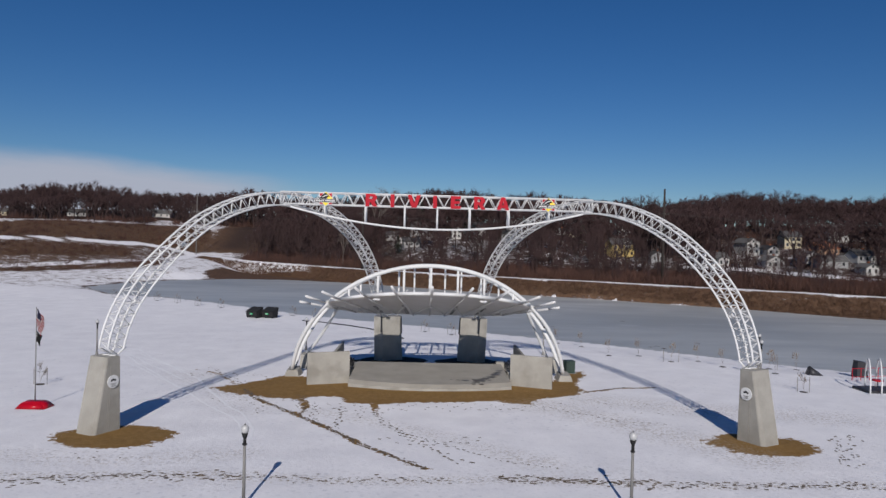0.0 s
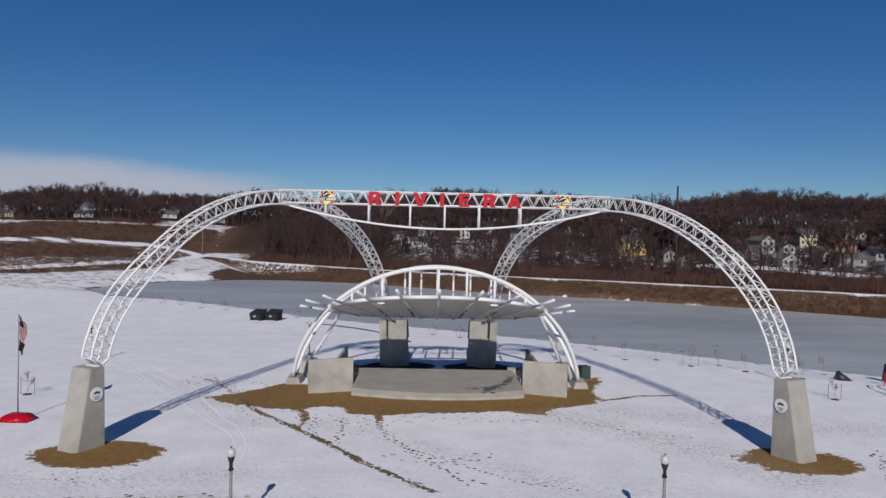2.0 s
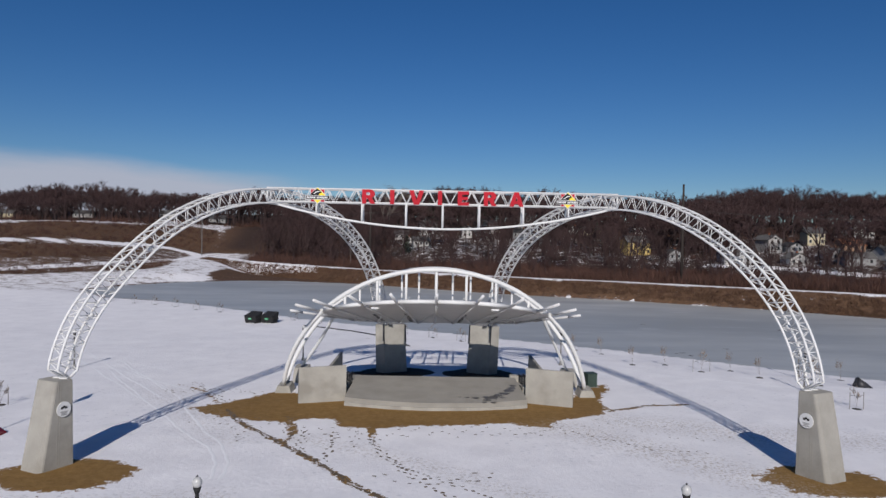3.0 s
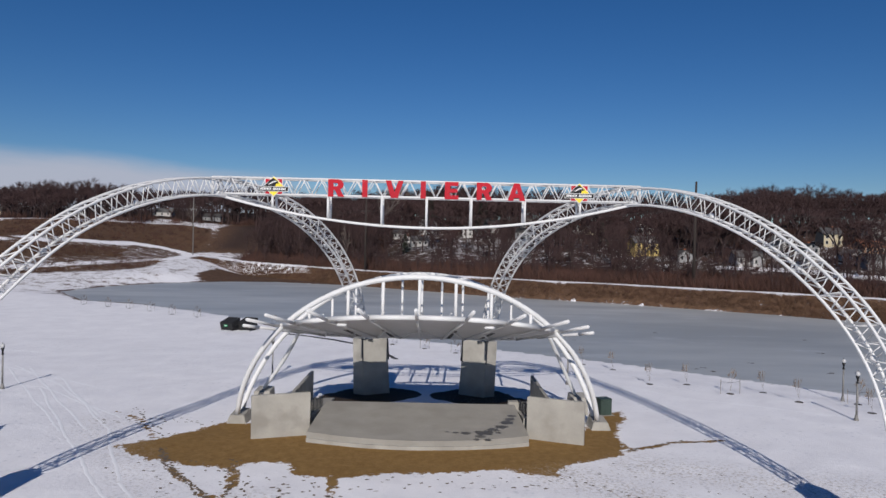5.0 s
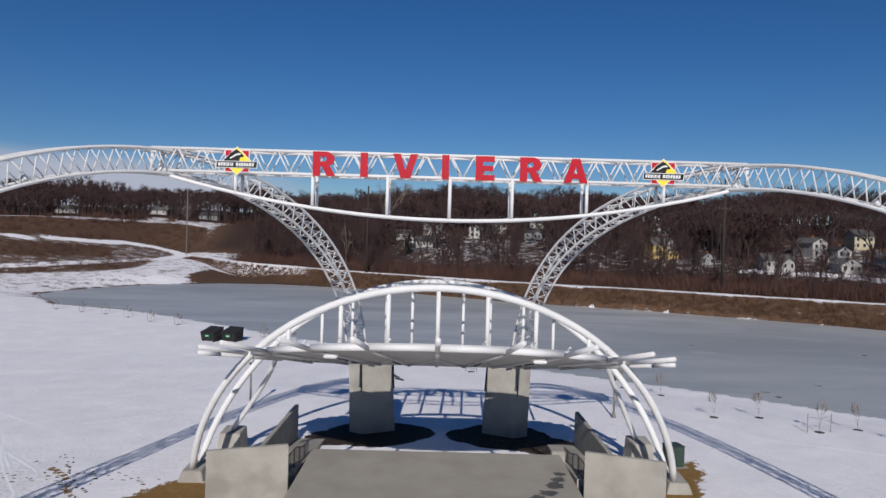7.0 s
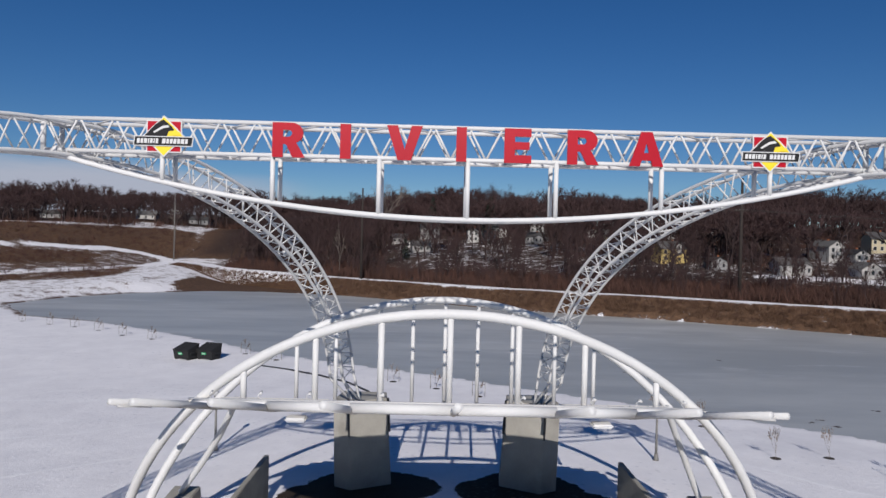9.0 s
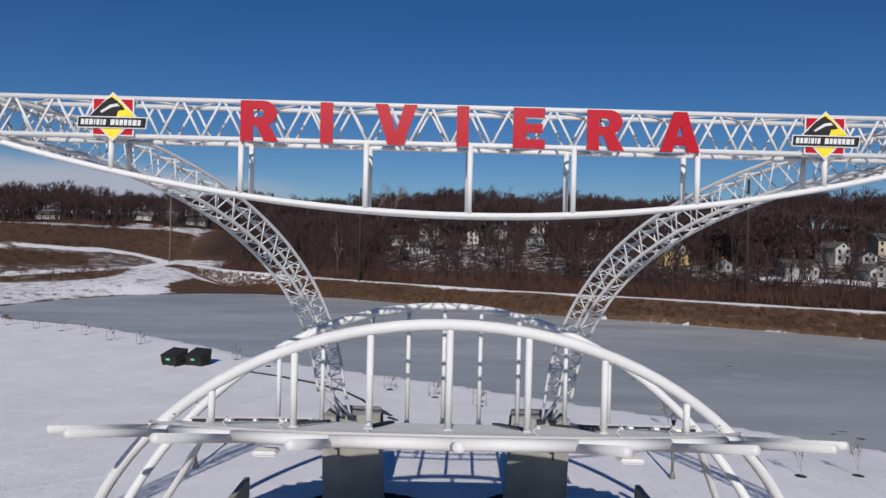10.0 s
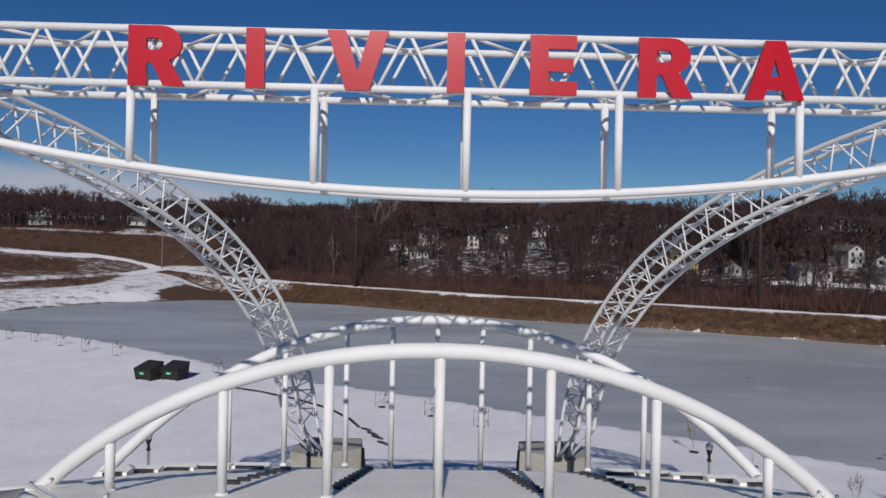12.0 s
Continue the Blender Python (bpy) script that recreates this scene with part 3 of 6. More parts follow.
arch = thing("sign_arch", pose(0, 0, 0), "tall white steel lattice arch carrying red letters over the stage", "arch")
RIB_W, RIB_H = 0.42, 1.08
for side in (-1, 1):
    outer, inner = rib_curve(0.0), rib_curve(RIB_H)
    lines = {}
    for key, curve, v in (("oo", outer, RIB_W), ("oi", outer, -RIB_W), ("io", inner, RIB_W), ("ii", inner, -RIB_W)):
        pts = [rib_point(side, s, z, v) for s, z in curve]
        foot0 = rib_point(side, -17.0, 4.88, 0.28 * (1 if v > 0 else -1))
        foot1 = Vector((side * ((5.05 if side > 0 else 5.25) + (0.24 if v > 0 else -0.24)), 77.45, 4.28))
        lines[key] = pts
        part("chord", tube(bmesh.new(), [foot0] + pts + [foot1], 0.075, 8), WHITE, arch, smooth=True)
    for key, (p, q) in {"outer": ("oo", "oi"), "inner": ("io", "ii"), "flank": ("oo", "io"), "face": ("oi", "ii")}.items():
        bars = []
        for k in range(0, 88):
            a, b = lines[p], lines[q]
            bars.append((a[k], b[k + 1]) if k % 2 else (b[k], a[k + 1]))
            if key in ("outer", "inner") and k % 4 == 0:
                bars.append((a[k], b[k]))
        ob = part("lacing", tubes(bars, 0.03, 5), WHITE, arch, smooth=True)
        tagged(ob, kind="stuff")
    for k in range(8, 88, 12):
        bm = bmesh.new()
        c = (lines["oi"][k] + lines["ii"][k] + lines["oo"][k] + lines["io"][k]) / 4
        c = c + (lines["ii"][k] - lines["oi"][k]) * 0.35
        bmesh.ops.create_uvsphere(bm, u_segments=10, v_segments=8, radius=0.15, matrix=Matrix.Translation(c))
        tube(bm, [c, c + Vector((0, -0.22, -0.12))], 0.09, 8)
        part("floodlight", bm, WHITE, arch, "small white floodlight", smooth=True)

TX, TZ0, TZ1, TYF, TYB = 14.05, 16.05, 17.11, 61.72, 62.86
for y, z in ((TYF, TZ1), (TYF, TZ0), (TYB, TZ1), (TYB, TZ0)):
    part("truss_chord", tube(bmesh.new(), [(-TX, y, z), (TX, y, z)], 0.075, 10), WHITE, arch, smooth=True)
PITCH = 2 * TX / 24


def bar_mesh(length, r):
    bm = tube(bmesh.new(), [(0, 0, 0), (0, 0, length)], r, 6)
    me = bpy.data.meshes.new("brace")
    bm.to_mesh(me); bm.free()
    me.polygons.foreach_set("use_smooth", [True] * len(me.polygons))
    me.materials.append(WHITE)
    return me


def bar_between(name, me, a, b, parent):
    a, b = Vector(a), Vector(b)
    q = (b - a).to_track_quat("Z", "Y")
    return share(name, me, parent, Matrix.LocRotScale(a, q, None))


slant = bar_mesh(math.hypot(PITCH / 2 - 0.04, TZ1 - TZ0), 0.038)
flat_me = bar_mesh(math.hypot(PITCH, TYB - TYF), 0.035)
for i in range(-12, 12):
    x = PITCH * i
    for y in (TYF, TYB):
        bar_between("brace", slant, (x + 0.04, y, TZ1), (x + PITCH / 2, y, TZ0), arch)
        bar_between("brace", slant, (x + PITCH - 0.04, y, TZ1), (x + PITCH / 2, y, TZ0), arch)
    for z in (TZ0, TZ1):
        a, b = ((x, TYF, z), (x + PITCH, TYB, z))
        if i % 2:
            a, b = ((x, TYB, z), (x + PITCH, TYF, z))
        bar_between("brace", flat_me, a, b, arch)
for x in (-TX, TX):
    for y in (TYF, TYB):
        part("end_post", tube(bmesh.new(), [(x, y, TZ0), (x, y, TZ1)], 0.09, 10), WHITE, arch, smooth=True)
    for z in (TZ0, TZ1):
        part("end_post", tube(bmesh.new(), [(x, TYF, z), (x, TYB, z)], 0.075, 10), WHITE, arch, smooth=True)


def sag(x):
    return 14.06 + 1.97 * (x / TX) ** 2


for y in (TYF, TYB):
    part("bottom_chord", tube(bmesh.new(), [(x, y, sag(x)) for x in np.linspace(-TX, TX, 41)], 0.085, 10), WHITE, arch, smooth=True)
    for x in (-10.12, -6.48, -2.95, 0.0, 2.95, 6.48, 10.12):
        part("hanger", tube(bmesh.new(), [(x, y, TZ0), (x, y, sag(x))], 0.08, 10), WHITE, arch, smooth=True)


def arc(cx, cy, rx, ry, a0, a1, n=10):
    return [(cx + rx * math.cos(radians(a0 + (a1 - a0) * k / n)), cy + ry * math.sin(radians(a0 + (a1 - a0) * k / n))) for k in range(n + 1)]


def letter_shape(c):
    """Heavy block letters one high: outline, holes, width."""
    if c == "I":
        return [(0, 0), (0.31, 0), (0.31, 1), (0, 1)], [], 0.31
    if c == "V":
        return [(0.0, 1), (0.33, 0), (0.72, 0), (1.05, 1), (0.73, 1), (0.525, 0.32), (0.32, 1)], [], 1.05
    if c == "E":
        return [(0, 0), (0.80, 0), (0.80, 0.23), (0.31, 0.23), (0.31, 0.39), (0.74, 0.39), (0.74, 0.61), (0.31, 0.61), (0.31, 0.77), (0.79, 0.77), (0.79, 1), (0, 1)], [], 0.80
    if c == "A":
        return [(0, 0), (0.33, 0), (0.385, 0.17), (0.675, 0.17), (0.73, 0), (1.06, 0), (0.70, 1), (0.36, 1)], [[(0.45, 0.39), (0.61, 0.39), (0.53, 0.68)]], 1.06
    outline = [(0, 0), (0.31, 0), (0.31, 0.38), (0.40, 0.38), (0.60, 0), (0.96, 0), (0.70, 0.43)] + arc(0.56, 0.70, 0.35, 0.30, -52, 90, 14) + [(0, 1)]
    return outline, [[(0.31, 0.59)] + [(0.46, 0.59)] + arc(0.48, 0.69, 0.10, 0.10, -80, 80, 8) + [(0.46, 0.79), (0.31, 0.79)]], 0.96


def letter_mesh(c):
    outline, holes, width = letter_shape(c)
    cu = bpy.data.curves.new("letter", "CURVE")
    cu.dimensions, cu.fill_mode, cu.extrude = "2D", "BOTH", 0.035
    for loop_ in [outline] + holes:
        sp = cu.splines.new("POLY")
        sp.points.add(len(loop_) - 1)
        for p, (x, y) in zip(sp.points, loop_):
            p.co = (x, y, 0, 1)
        sp.use_cyclic_u = True
    tmp = bpy.data.objects.new("letter", cu)
    me = bpy.data.meshes.new_from_object(tmp)
    bpy.data.objects.remove(tmp)
    me.materials.clear()
    me.materials.append(RED)
    return me, width


LETTER_H = 1.14
for c, x0, x1 in (("R", -6.47, -5.40), ("I", -4.24, -3.89), ("V", -2.71, -1.53), ("I", -0.41, -0.07), ("E", 1.18, 2.08), ("R", 3.27, 4.32), ("A", 5.33, 6.47)):
    me, width = letter_mesh(c)
    ob = new("letter_" + c.lower(), me)
    ob.parent = arch
    ob.matrix_basis = Matrix.Translation((x0, TYF - 0.15, 15.98)) @ pose(0, 0, 0, 90, 0, 0) @ Matrix.Diagonal(((x1 - x0) / width, LETTER_H, 1, 1))
    tagged(ob, "red sheet-metal letter " + c)


def sponsor_panel(x):
    """Red square, yellow diamond and black band on one flat board."""
    y = TYF - 0.16
    base = part("sponsor_panel", block(bmesh.new(), x - 0.58, x + 0.58, y, y + 0.03, 16.03, 17.09), WHITE, arch, "square sponsor board with a yellow diamond")

    def flat(name, poly, mat, depth):
        bm = bmesh.new()
        fr = [bm.verts.new((x + u, y - depth, 16.56 + w)) for u, w in poly]
        bk = [bm.verts.new((x + u, y - depth + 0.02, 16.56 + w)) for u, w in poly]
        k = len(poly)
        bm.faces.new(fr)
        for i in range(k):
            bm.faces.new((fr[i], bk[i], bk[(i + 1) % k], fr[(i + 1) % k]))
        part(name, bm, mat, base)
    flat("red_square", [(-0.54, -0.49), (0.54, -0.49), (0.54, 0.49), (-0.54, 0.49)], RED, 0.012)
    flat("diamond_edge", [(0, -0.69), (0.69, 0), (0, 0.69), (-0.69, 0)], WHITE, 0.022)
    flat("diamond", [(0, -0.63), (0.63, 0), (0, 0.63), (-0.63, 0)], YELLOW, 0.032)
    flat("dark_shape", [(-0.64, 0.0), (0.10, 0.0), (0.16, 0.17), (0.34, 0.20), (0.27, 0.31), (0.12, 0.44), (-0.02, 0.55), (-0.16, 0.47), (-0.30, 0.36), (-0.48, 0.16)], BLACK, 0.042)
    flat("pale_shape", [(-0.30, 0.10), (-0.02, 0.26), (0.20, 0.30), (0.13, 0.37), (-0.06, 0.33), (-0.34, 0.14)], WHITE, 0.052)
    flat("pale_mark", [(0.30, 0.03), (0.60, 0.03), (0.52, 0.15), (0.38, 0.12)], YELLOW, 0.056)
    flat("band_edge", [(-0.98, -0.33), (0.95, -0.33), (0.99, 0.0), (-0.95, 0.0)], WHITE, 0.060)
    flat("band", [(-0.945, -0.30), (0.92, -0.30), (0.955, -0.03), (-0.92, -0.03)], BLACK, 0.070)
    u = -0.86
    for wdt in (0.09, 0.08, 0.10, 0.04, 0.08, 0.04, 0.08, -0.07, 0.11, 0.08, 0.09, 0.09, 0.09, 0.11, 0.08):
        if wdt > 0:
            flat("bar", [(u, -0.24), (u + wdt, -0.24), (u + wdt + 0.015, -0.085), (u + 0.015, -0.085)], WHITE, 0.076)
        u += abs(wdt) + 0.030


sponsor_panel(-10.02)
sponsor_panel(10.02)


# ---- concrete pedestals ----
def pedestal(side, back):
    """Tapered pedestal under the foot of a rib; the front ones have a leaning end face."""
    c = rib_point(side, -18.1, 0) if not back else Vector((side * (4.5 if side > 0 else 4.7), 78.6, 0))
    u = Vector((side * ALONG.x, ALONG.y, 0)) * (-1 if back else 1)     # towards the middle of the arch
    v = Vector((side * 0.8975, 0.441, 0))
    base_z = ground_z(c.x, c.y) - 0.15
    th = thing("concrete_pedestal", Matrix.Translation((c.x, c.y, base_z)), "tapered grey cast-concrete pedestal under the white steel arch", "pedestal", "pedestals of the sign arch")

    def ring_(u0, u1, w, cut, z):
        pts = [(u0 + cut, -w), (u1, -w), (u1, w), (u0 + cut, w), (u0, w - cut), (u0, -w + cut)]
        out = [u * a + v * b + Vector((0, 0, z)) for a, b in pts]
        n = (out[1] - out[0]).cross(out[2] - out[1]).z
        return out if n > 0 else out[::-1]

    def rear_ring(grow, z):
        pts = [(1.7, -0.8), (0.7, -1.4), (-1.5, -0.2), (-1.35, 1.5), (1.4, 1.6)]
        out = [Vector((side * (x * grow + 0.05 * z), y * grow, z)) for x, y in pts]
        n = (out[1] - out[0]).cross(out[2] - out[1]).z
        return out if n > 0 else out[::-1]
    top = (4.25 if back else 4.88) - base_z
    bm = loft(bmesh.new(), rear_ring(1.0, 0), rear_ring(0.94, top)) if back else loft(bmesh.new(), ring_(-1.05, 1.1, 0.88, 0.24, 0), ring_(0.0, 1.05, 0.82, 0.10, top))
    bmesh.ops.bevel(bm, geom=list(bm.edges), offset=0.03, segments=2, affect="EDGES")
    part("body", bm, CONC, th)
    plate = bmesh.new()
    for k in (-0.28, 0.28):
        p = u * 0.95 + v * k if not back else Vector((side * ((5.05 if side > 0 else 5.25) + k), 77.45, 0)) - Vector((c.x, c.y, 0))
        block(plate, p.x - 0.22, p.x + 0.22, p.y - 0.22, p.y + 0.22, top, top + 0.05)
    part("base_plate", plate, DARKM if back else WHITE, th)
    if back:
        # dark bands down two front edges of the rear pedestal, from its top
        for px, py in ((0.72, -1.46), (-1.56, -0.22)):
            part("strap", tube(bmesh.new(), [(side * (px * 0.94 + 0.05 * top), py * 0.94, top + 0.02), (side * (px * 0.96 + 0.05 * 3.4), py * 0.96, 3.2)], 0.06, 8), DARKM, th)
    if not back:
        for k in (0.16, 0.30, 0.98):
            part("form_seam", tube(bmesh.new(), [u * (k - 0.12) - v * 0.882 + Vector((0, 0, 0.1)), u * (0.02 + k * 0.98) - v * 0.822 + Vector((0, 0, top - 0.05))], 0.012, 5), STAGE, th)
        nrm = -v
        at = u * 0.45 - v * 0.87 + Vector((0, 0, 3.27 - base_z))
        frame_m = Matrix.Translation(at) @ (nrm.to_track_quat("Z", "Y").to_matrix().to_4x4())
        bm = bmesh.new()
        bmesh.ops.create_cone(bm, cap_ends=True, segments=28, radius1=0.43, radius2=0.43, depth=0.05, matrix=frame_m @ Matrix.Translation((0, 0, 0.025)))
        em = part("emblem", bm, WHITE, th, "round white emblem")
        bm = bmesh.new()
        for a in (-48, 0, 48):
            mm = frame_m @ Matrix.Translation((0.17 * math.sin(radians(a)), 0.02 + 0.17 * math.cos(radians(a)) - 0.05, 0.056)) @ pose(0, 0, 0, 0, 0, 45 - a * 0.6) @ Matrix.Diagonal((0.13, 0.13, 0.012, 1))
            bmesh.ops.create_cube(bm, size=1.0, matrix=mm)
        part("petal", bm, BLACK, em)
        bm = bmesh.new()
        for k, wd in ((-0.14, 0.42), (-0.22, 0.30), (-0.30, 0.36)):
            block(bm, -wd / 2, wd / 2, k - 0.02, k + 0.02, 0.05, 0.062, frame_m)
        part("bar", bm, POLE, em)
    return th


for side in (-1, 1):
    for back in (False, True):
        pedestal(side, back)


# ---- band shell ----
SX = -0.25                                             # the stage's middle line
BX = -0.38                                             # the shell's middle line
ROOF_K = 0.235


def roof_z(y):
    return 9.24 - ROOF_K * (y - 55.8)


def soffit_z(y):
    return roof_z(y) - 0.165


shell = thing("band_shell", pose(0, 0, 0), "white steel band shell with two tube arches and a slanting canopy", "band shell")


def shell_arch(apex_y, apex_z, foot_y, foot_z, n=48):
    z0, a = -1.5, 13.38
    b = apex_z - z0
    out = []
    th0 = math.asin((foot_z - z0) / b)
    for k in range(n + 1):
        th = math.pi - th0 - (math.pi - 2 * th0) * k / n
        z = z0 + b * math.sin(th)
        t = (z - foot_z) / (apex_z - foot_z)
        out.append(Vector((BX + a * math.cos(th), foot_y + (apex_y - foot_y) * t, z)))
    return out


ARCH_A, ARCH_B = shell_arch(64.05, 10.67, 66.9, 0.15), shell_arch(73.8, 10.35, 68.1, 0.2)
for pts in (ARCH_A, ARCH_B):
    part("arch_tube", tube(bmesh.new(), pts, 0.19, 20), WHITE, shell, "thick white arch tube", smooth=True)


def on_arch(pts, x):
    for p, q in zip(pts, pts[1:]):
        if p.x <= x <= q.x:
            return p + (q - p) * ((x - p.x) / (q.x - p.x))


for pts, xs_, r in ((ARCH_A, (-7.7, -4.97, -2.53, 0, 2.53, 5.03, 7.85), 0.115), (ARCH_B, (-7.3, -5.45, -3.3, -1.64, 0, 1.66, 3.4, 5.5, 7.35), 0.10)):
    for dx in xs_:
        p = on_arch(pts, BX + dx)
        post = part("post", tube(bmesh.new(), [p, (p.x, p.y, roof_z(p.y) - 0.12)], r, 12), WHITE, shell, smooth=True)
        part("collar", tube(bmesh.new(), [(p.x, p.y, roof_z(p.y) - 0.10), (p.x, p.y, roof_z(p.y) + 0.05)], r + 0.03, 12), WHITE, post, smooth=True)
for sd in (-1, 1):
    a, b = Vector((BX + sd * (9.3 if sd < 0 else 9.9), 69.4, roof_z(69.4) + 0.1)), Vector((BX + sd * 12.65, 72.2, 0.9))
    pts = [a + (b - a) * t + Vector((-sd * (0.35 if sd < 0 else 0.1), 0.1, 0.25)) * math.sin(math.pi * t) for t in np.linspace(0, 1, 14)]
    part("side_strut", tube(bmesh.new(), pts, 0.15, 14), WHITE, shell, smooth=True)

HALF, TIP_Y, FRONT, REAR = 10.0, 65.2, 58.45, 72.0


def front_y(x):
    return TIP_Y - (TIP_Y - FRONT) * (1 - min(1.0, abs(x) / HALF) ** 2.3)


def rear_y(x):
    return TIP_Y + (REAR - TIP_Y) * (1 - min(1.0, abs(x) / HALF) ** 8)


def roof_half(y):
    """Half the roof's breadth at a line across it."""
    if y < TIP_Y:
        return HALF * max(0.0, 1 - (TIP_Y - y) / (TIP_Y - FRONT)) ** (1 / 2.3)
    return HALF * max(0.0, 1 - (y - TIP_Y) / (REAR - TIP_Y)) ** (1 / 8)


# roof sheets: long overlapping courses across the slope, each a little proud of the next
COURSE = 0.62
y = FRONT + 0.3
while y < REAR - 0.2:
    y2 = min(y + COURSE, REAR)
    w = roof_half(y2 if y2 < TIP_Y else y + 0.02)
    if w > 0.3:
        bm = bmesh.new()
        n = 24
        top0, top1 = [], []
        zt = roof_z(y) - 0.04
        for i in range(n + 1):
            x = -w + 2 * w * i / n
            a, b = max(y, front_y(x)), min(y2 + 0.05, rear_y(x))
            if b < a:
                a = b = (a + b) / 2
            top0.append((x, a, zt - 0.17 * (a - y))); top1.append((x, b, zt - 0.17 * (b - y)))
        lo0, lo1 = [(x, a, z - 0.05) for x, a, z in top0], [(x, b, z - 0.08) for x, b, z in top1]
        V = [[bm.verts.new((BX + p[0], p[1], p[2])) for p in row] for row in (top0, top1, lo1, lo0)]
        for i in range(n):
            for r0, r1 in ((0, 1), (1, 2), (2, 3), (3, 0)):
                bm.faces.new((V[r0][i], V[r0][i + 1], V[r1][i + 1], V[r1][i]))
        bm.faces.new([V[r][0] for r in (0, 1, 2, 3)]); bm.faces.new([V[r][n] for r in (3, 2, 1, 0)])
        bmesh.ops.recalc_face_normals(bm, faces=list(bm.faces))
        part("roof_sheet", bm, ROOFW, shell)
    y = y2
# solid dark blocks in place of the shade in gaps where the fanned sections of the roof meet, and in slots along the
# rear edge
for sd in (-1, 1):
    for x0, y0, x1, y1, n in ((2.25, 71.3, 2.55, 65.6, 9), (4.9, 70.9, 5.35, 66.5, 7)):
        for j in range(n):
            t = j / (n - 1)
            x, yy = BX + sd * (x0 + (x1 - x0) * t), y0 + (y1 - y0) * t
            part("closure", block(bmesh.new(), x - 0.17, x + 0.17, yy, yy + 0.14, roof_z(yy) - 0.22, roof_z(yy) + 0.07), DARKM, shell)
    for x, yy, w in ((6.1, 71.0, 0.46), (7.25, 70.6, 0.42), (8.1, 70.0, 0.36), (8.9, 69.2, 0.36), (9.3, 68.2, 0.25)):
        part("closure", block(bmesh.new(), BX + sd * x - w, BX + sd * x + w, yy, yy + 0.16, roof_z(yy) - 0.2, roof_z(yy) + 0.06), DARKM, shell)
        part("flashing", block(bmesh.new(), BX + sd * x - w - 0.2, BX + sd * x + w + 0.12, yy + 0.16, yy + 0.62, roof_z(yy) - 0.2, roof_z(yy) + 0.03), ROOFW, shell)
# soffit
bm = bmesh.new()
cols = []
for i in range(49):
    x = -HALF * 0.985 + 2 * HALF * 0.985 * i / 48
    fy, ry = front_y(x) + 0.05, rear_y(x) - 0.05
    cols.append([bm.verts.new((BX + x, fy + (ry - fy) * j / 6, soffit_z(fy + (ry - fy) * j / 6))) for j in range(7)])
for p, q in zip(cols, cols[1:]):
    for j in range(6):
        bm.faces.new((p[j], p[j + 1], q[j + 1], q[j]))
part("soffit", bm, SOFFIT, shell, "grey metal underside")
SPIKES = ((0.0, 55.5, 9.29, 0.0), (3.31, 55.62, 9.24, 1.7), (6.40, 56.74, 8.99, 3.5), (9.39, 58.93, 8.43, 5.5), (11.22, 61.47, 7.80, 7.6), (12.22, 64.3, 7.03, 9.0))
# the fascia: a thick tube in straight runs from rafter to rafter
FX = []
for dx, ty, tz, rear in SPIKES[:4]:
    t = 0.0
    while t < 1 and ty + (REAR - ty) * t < front_y(dx + (rear - dx) * t):
        t += 0.002
    FX.append(dx + (rear - dx) * t)
FX = [-v for v in FX[:0:-1]] + FX
FX = [-9.3] + FX + [9.3]
edge_front = [(BX + x, front_y(x) - 0.18, roof_z(front_y(x)) - 0.08) for x in FX]
for p, q in zip(edge_front, edge_front[1:]):
    part("fascia_tube", tube(bmesh.new(), [p, q], 0.155, 18), WHITE, shell, smooth=True)
edge_rear = [(BX + x, rear_y(x), soffit_z(rear_y(x)) + 0.05) for x in np.linspace(-HALF, HALF, 61)]
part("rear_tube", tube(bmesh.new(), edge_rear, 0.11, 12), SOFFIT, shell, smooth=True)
# front strip of the roof above the fascia, and the grey gutter along it
bm, gutter = bmesh.new(), []
prev = None
for x in np.linspace(-HALF, HALF, 61):
    yy = front_y(x) + 0.30
    z = roof_z(yy) + 0.05
    deep = min(1.9, max(0.15, (rear_y(x) - front_y(x)) * 0.4))
    cur = [bm.verts.new((BX + x, yy, z - 0.22)), bm.verts.new((BX + x, yy, z + 0.04)), bm.verts.new((BX + x, yy + deep, z - ROOF_K * deep + 0.03)), bm.verts.new((BX + x, yy + deep, z - ROOF_K * deep - 0.2))]
    if prev:
        for i in range(4):
            bm.faces.new((prev[i], cur[i], cur[(i + 1) % 4], prev[(i + 1) % 4]))
    prev = cur
    gutter.append((BX + x, yy - 0.03, z + 0.01))
part("roof_lip", bm, ROOFW, shell)
part("gutter", tube(bmesh.new(), gutter, 0.045, 8), SOFFIT, shell, smooth=True)

# rafters run out past the canopy as round spikes and back under the soffit to its rear edge
RAFT = []
for sd in (-1, 1):
    for i, (dx, ty, tz, rear) in enumerate(SPIKES):
        if i == 0 and sd > 0:
            continue
        tip = Vector((BX + sd * dx, ty, tz))
        ry = rear_y(rear)
        end = Vector((BX + sd * rear, ry, soffit_z(ry) - 0.04))
        t = 0.0
        while t < 1 and ty + (ry - ty) * t < front_y(dx + (rear - dx) * t) + 0.2:
            t += 0.01
        root = tip.lerp(end, t)
        root.z = tip.z + (end.z - tip.z) * t if i > 3 else soffit_z(root.y) - 0.04
        part("rafter", tube(bmesh.new(), [tip, root], 0.112, 16), WHITE, shell, "long round white rafter tube", smooth=True)
        # inner run of the same tube: shade below the soffit put into its colour
        part("rafter", tube(bmesh.new(), [root, end], 0.105, 10), SOFFIT, shell, "round white rafter tube under the soffit, coloured grey for shade", smooth=True)
        RAFT.append((sd * i, root, end))
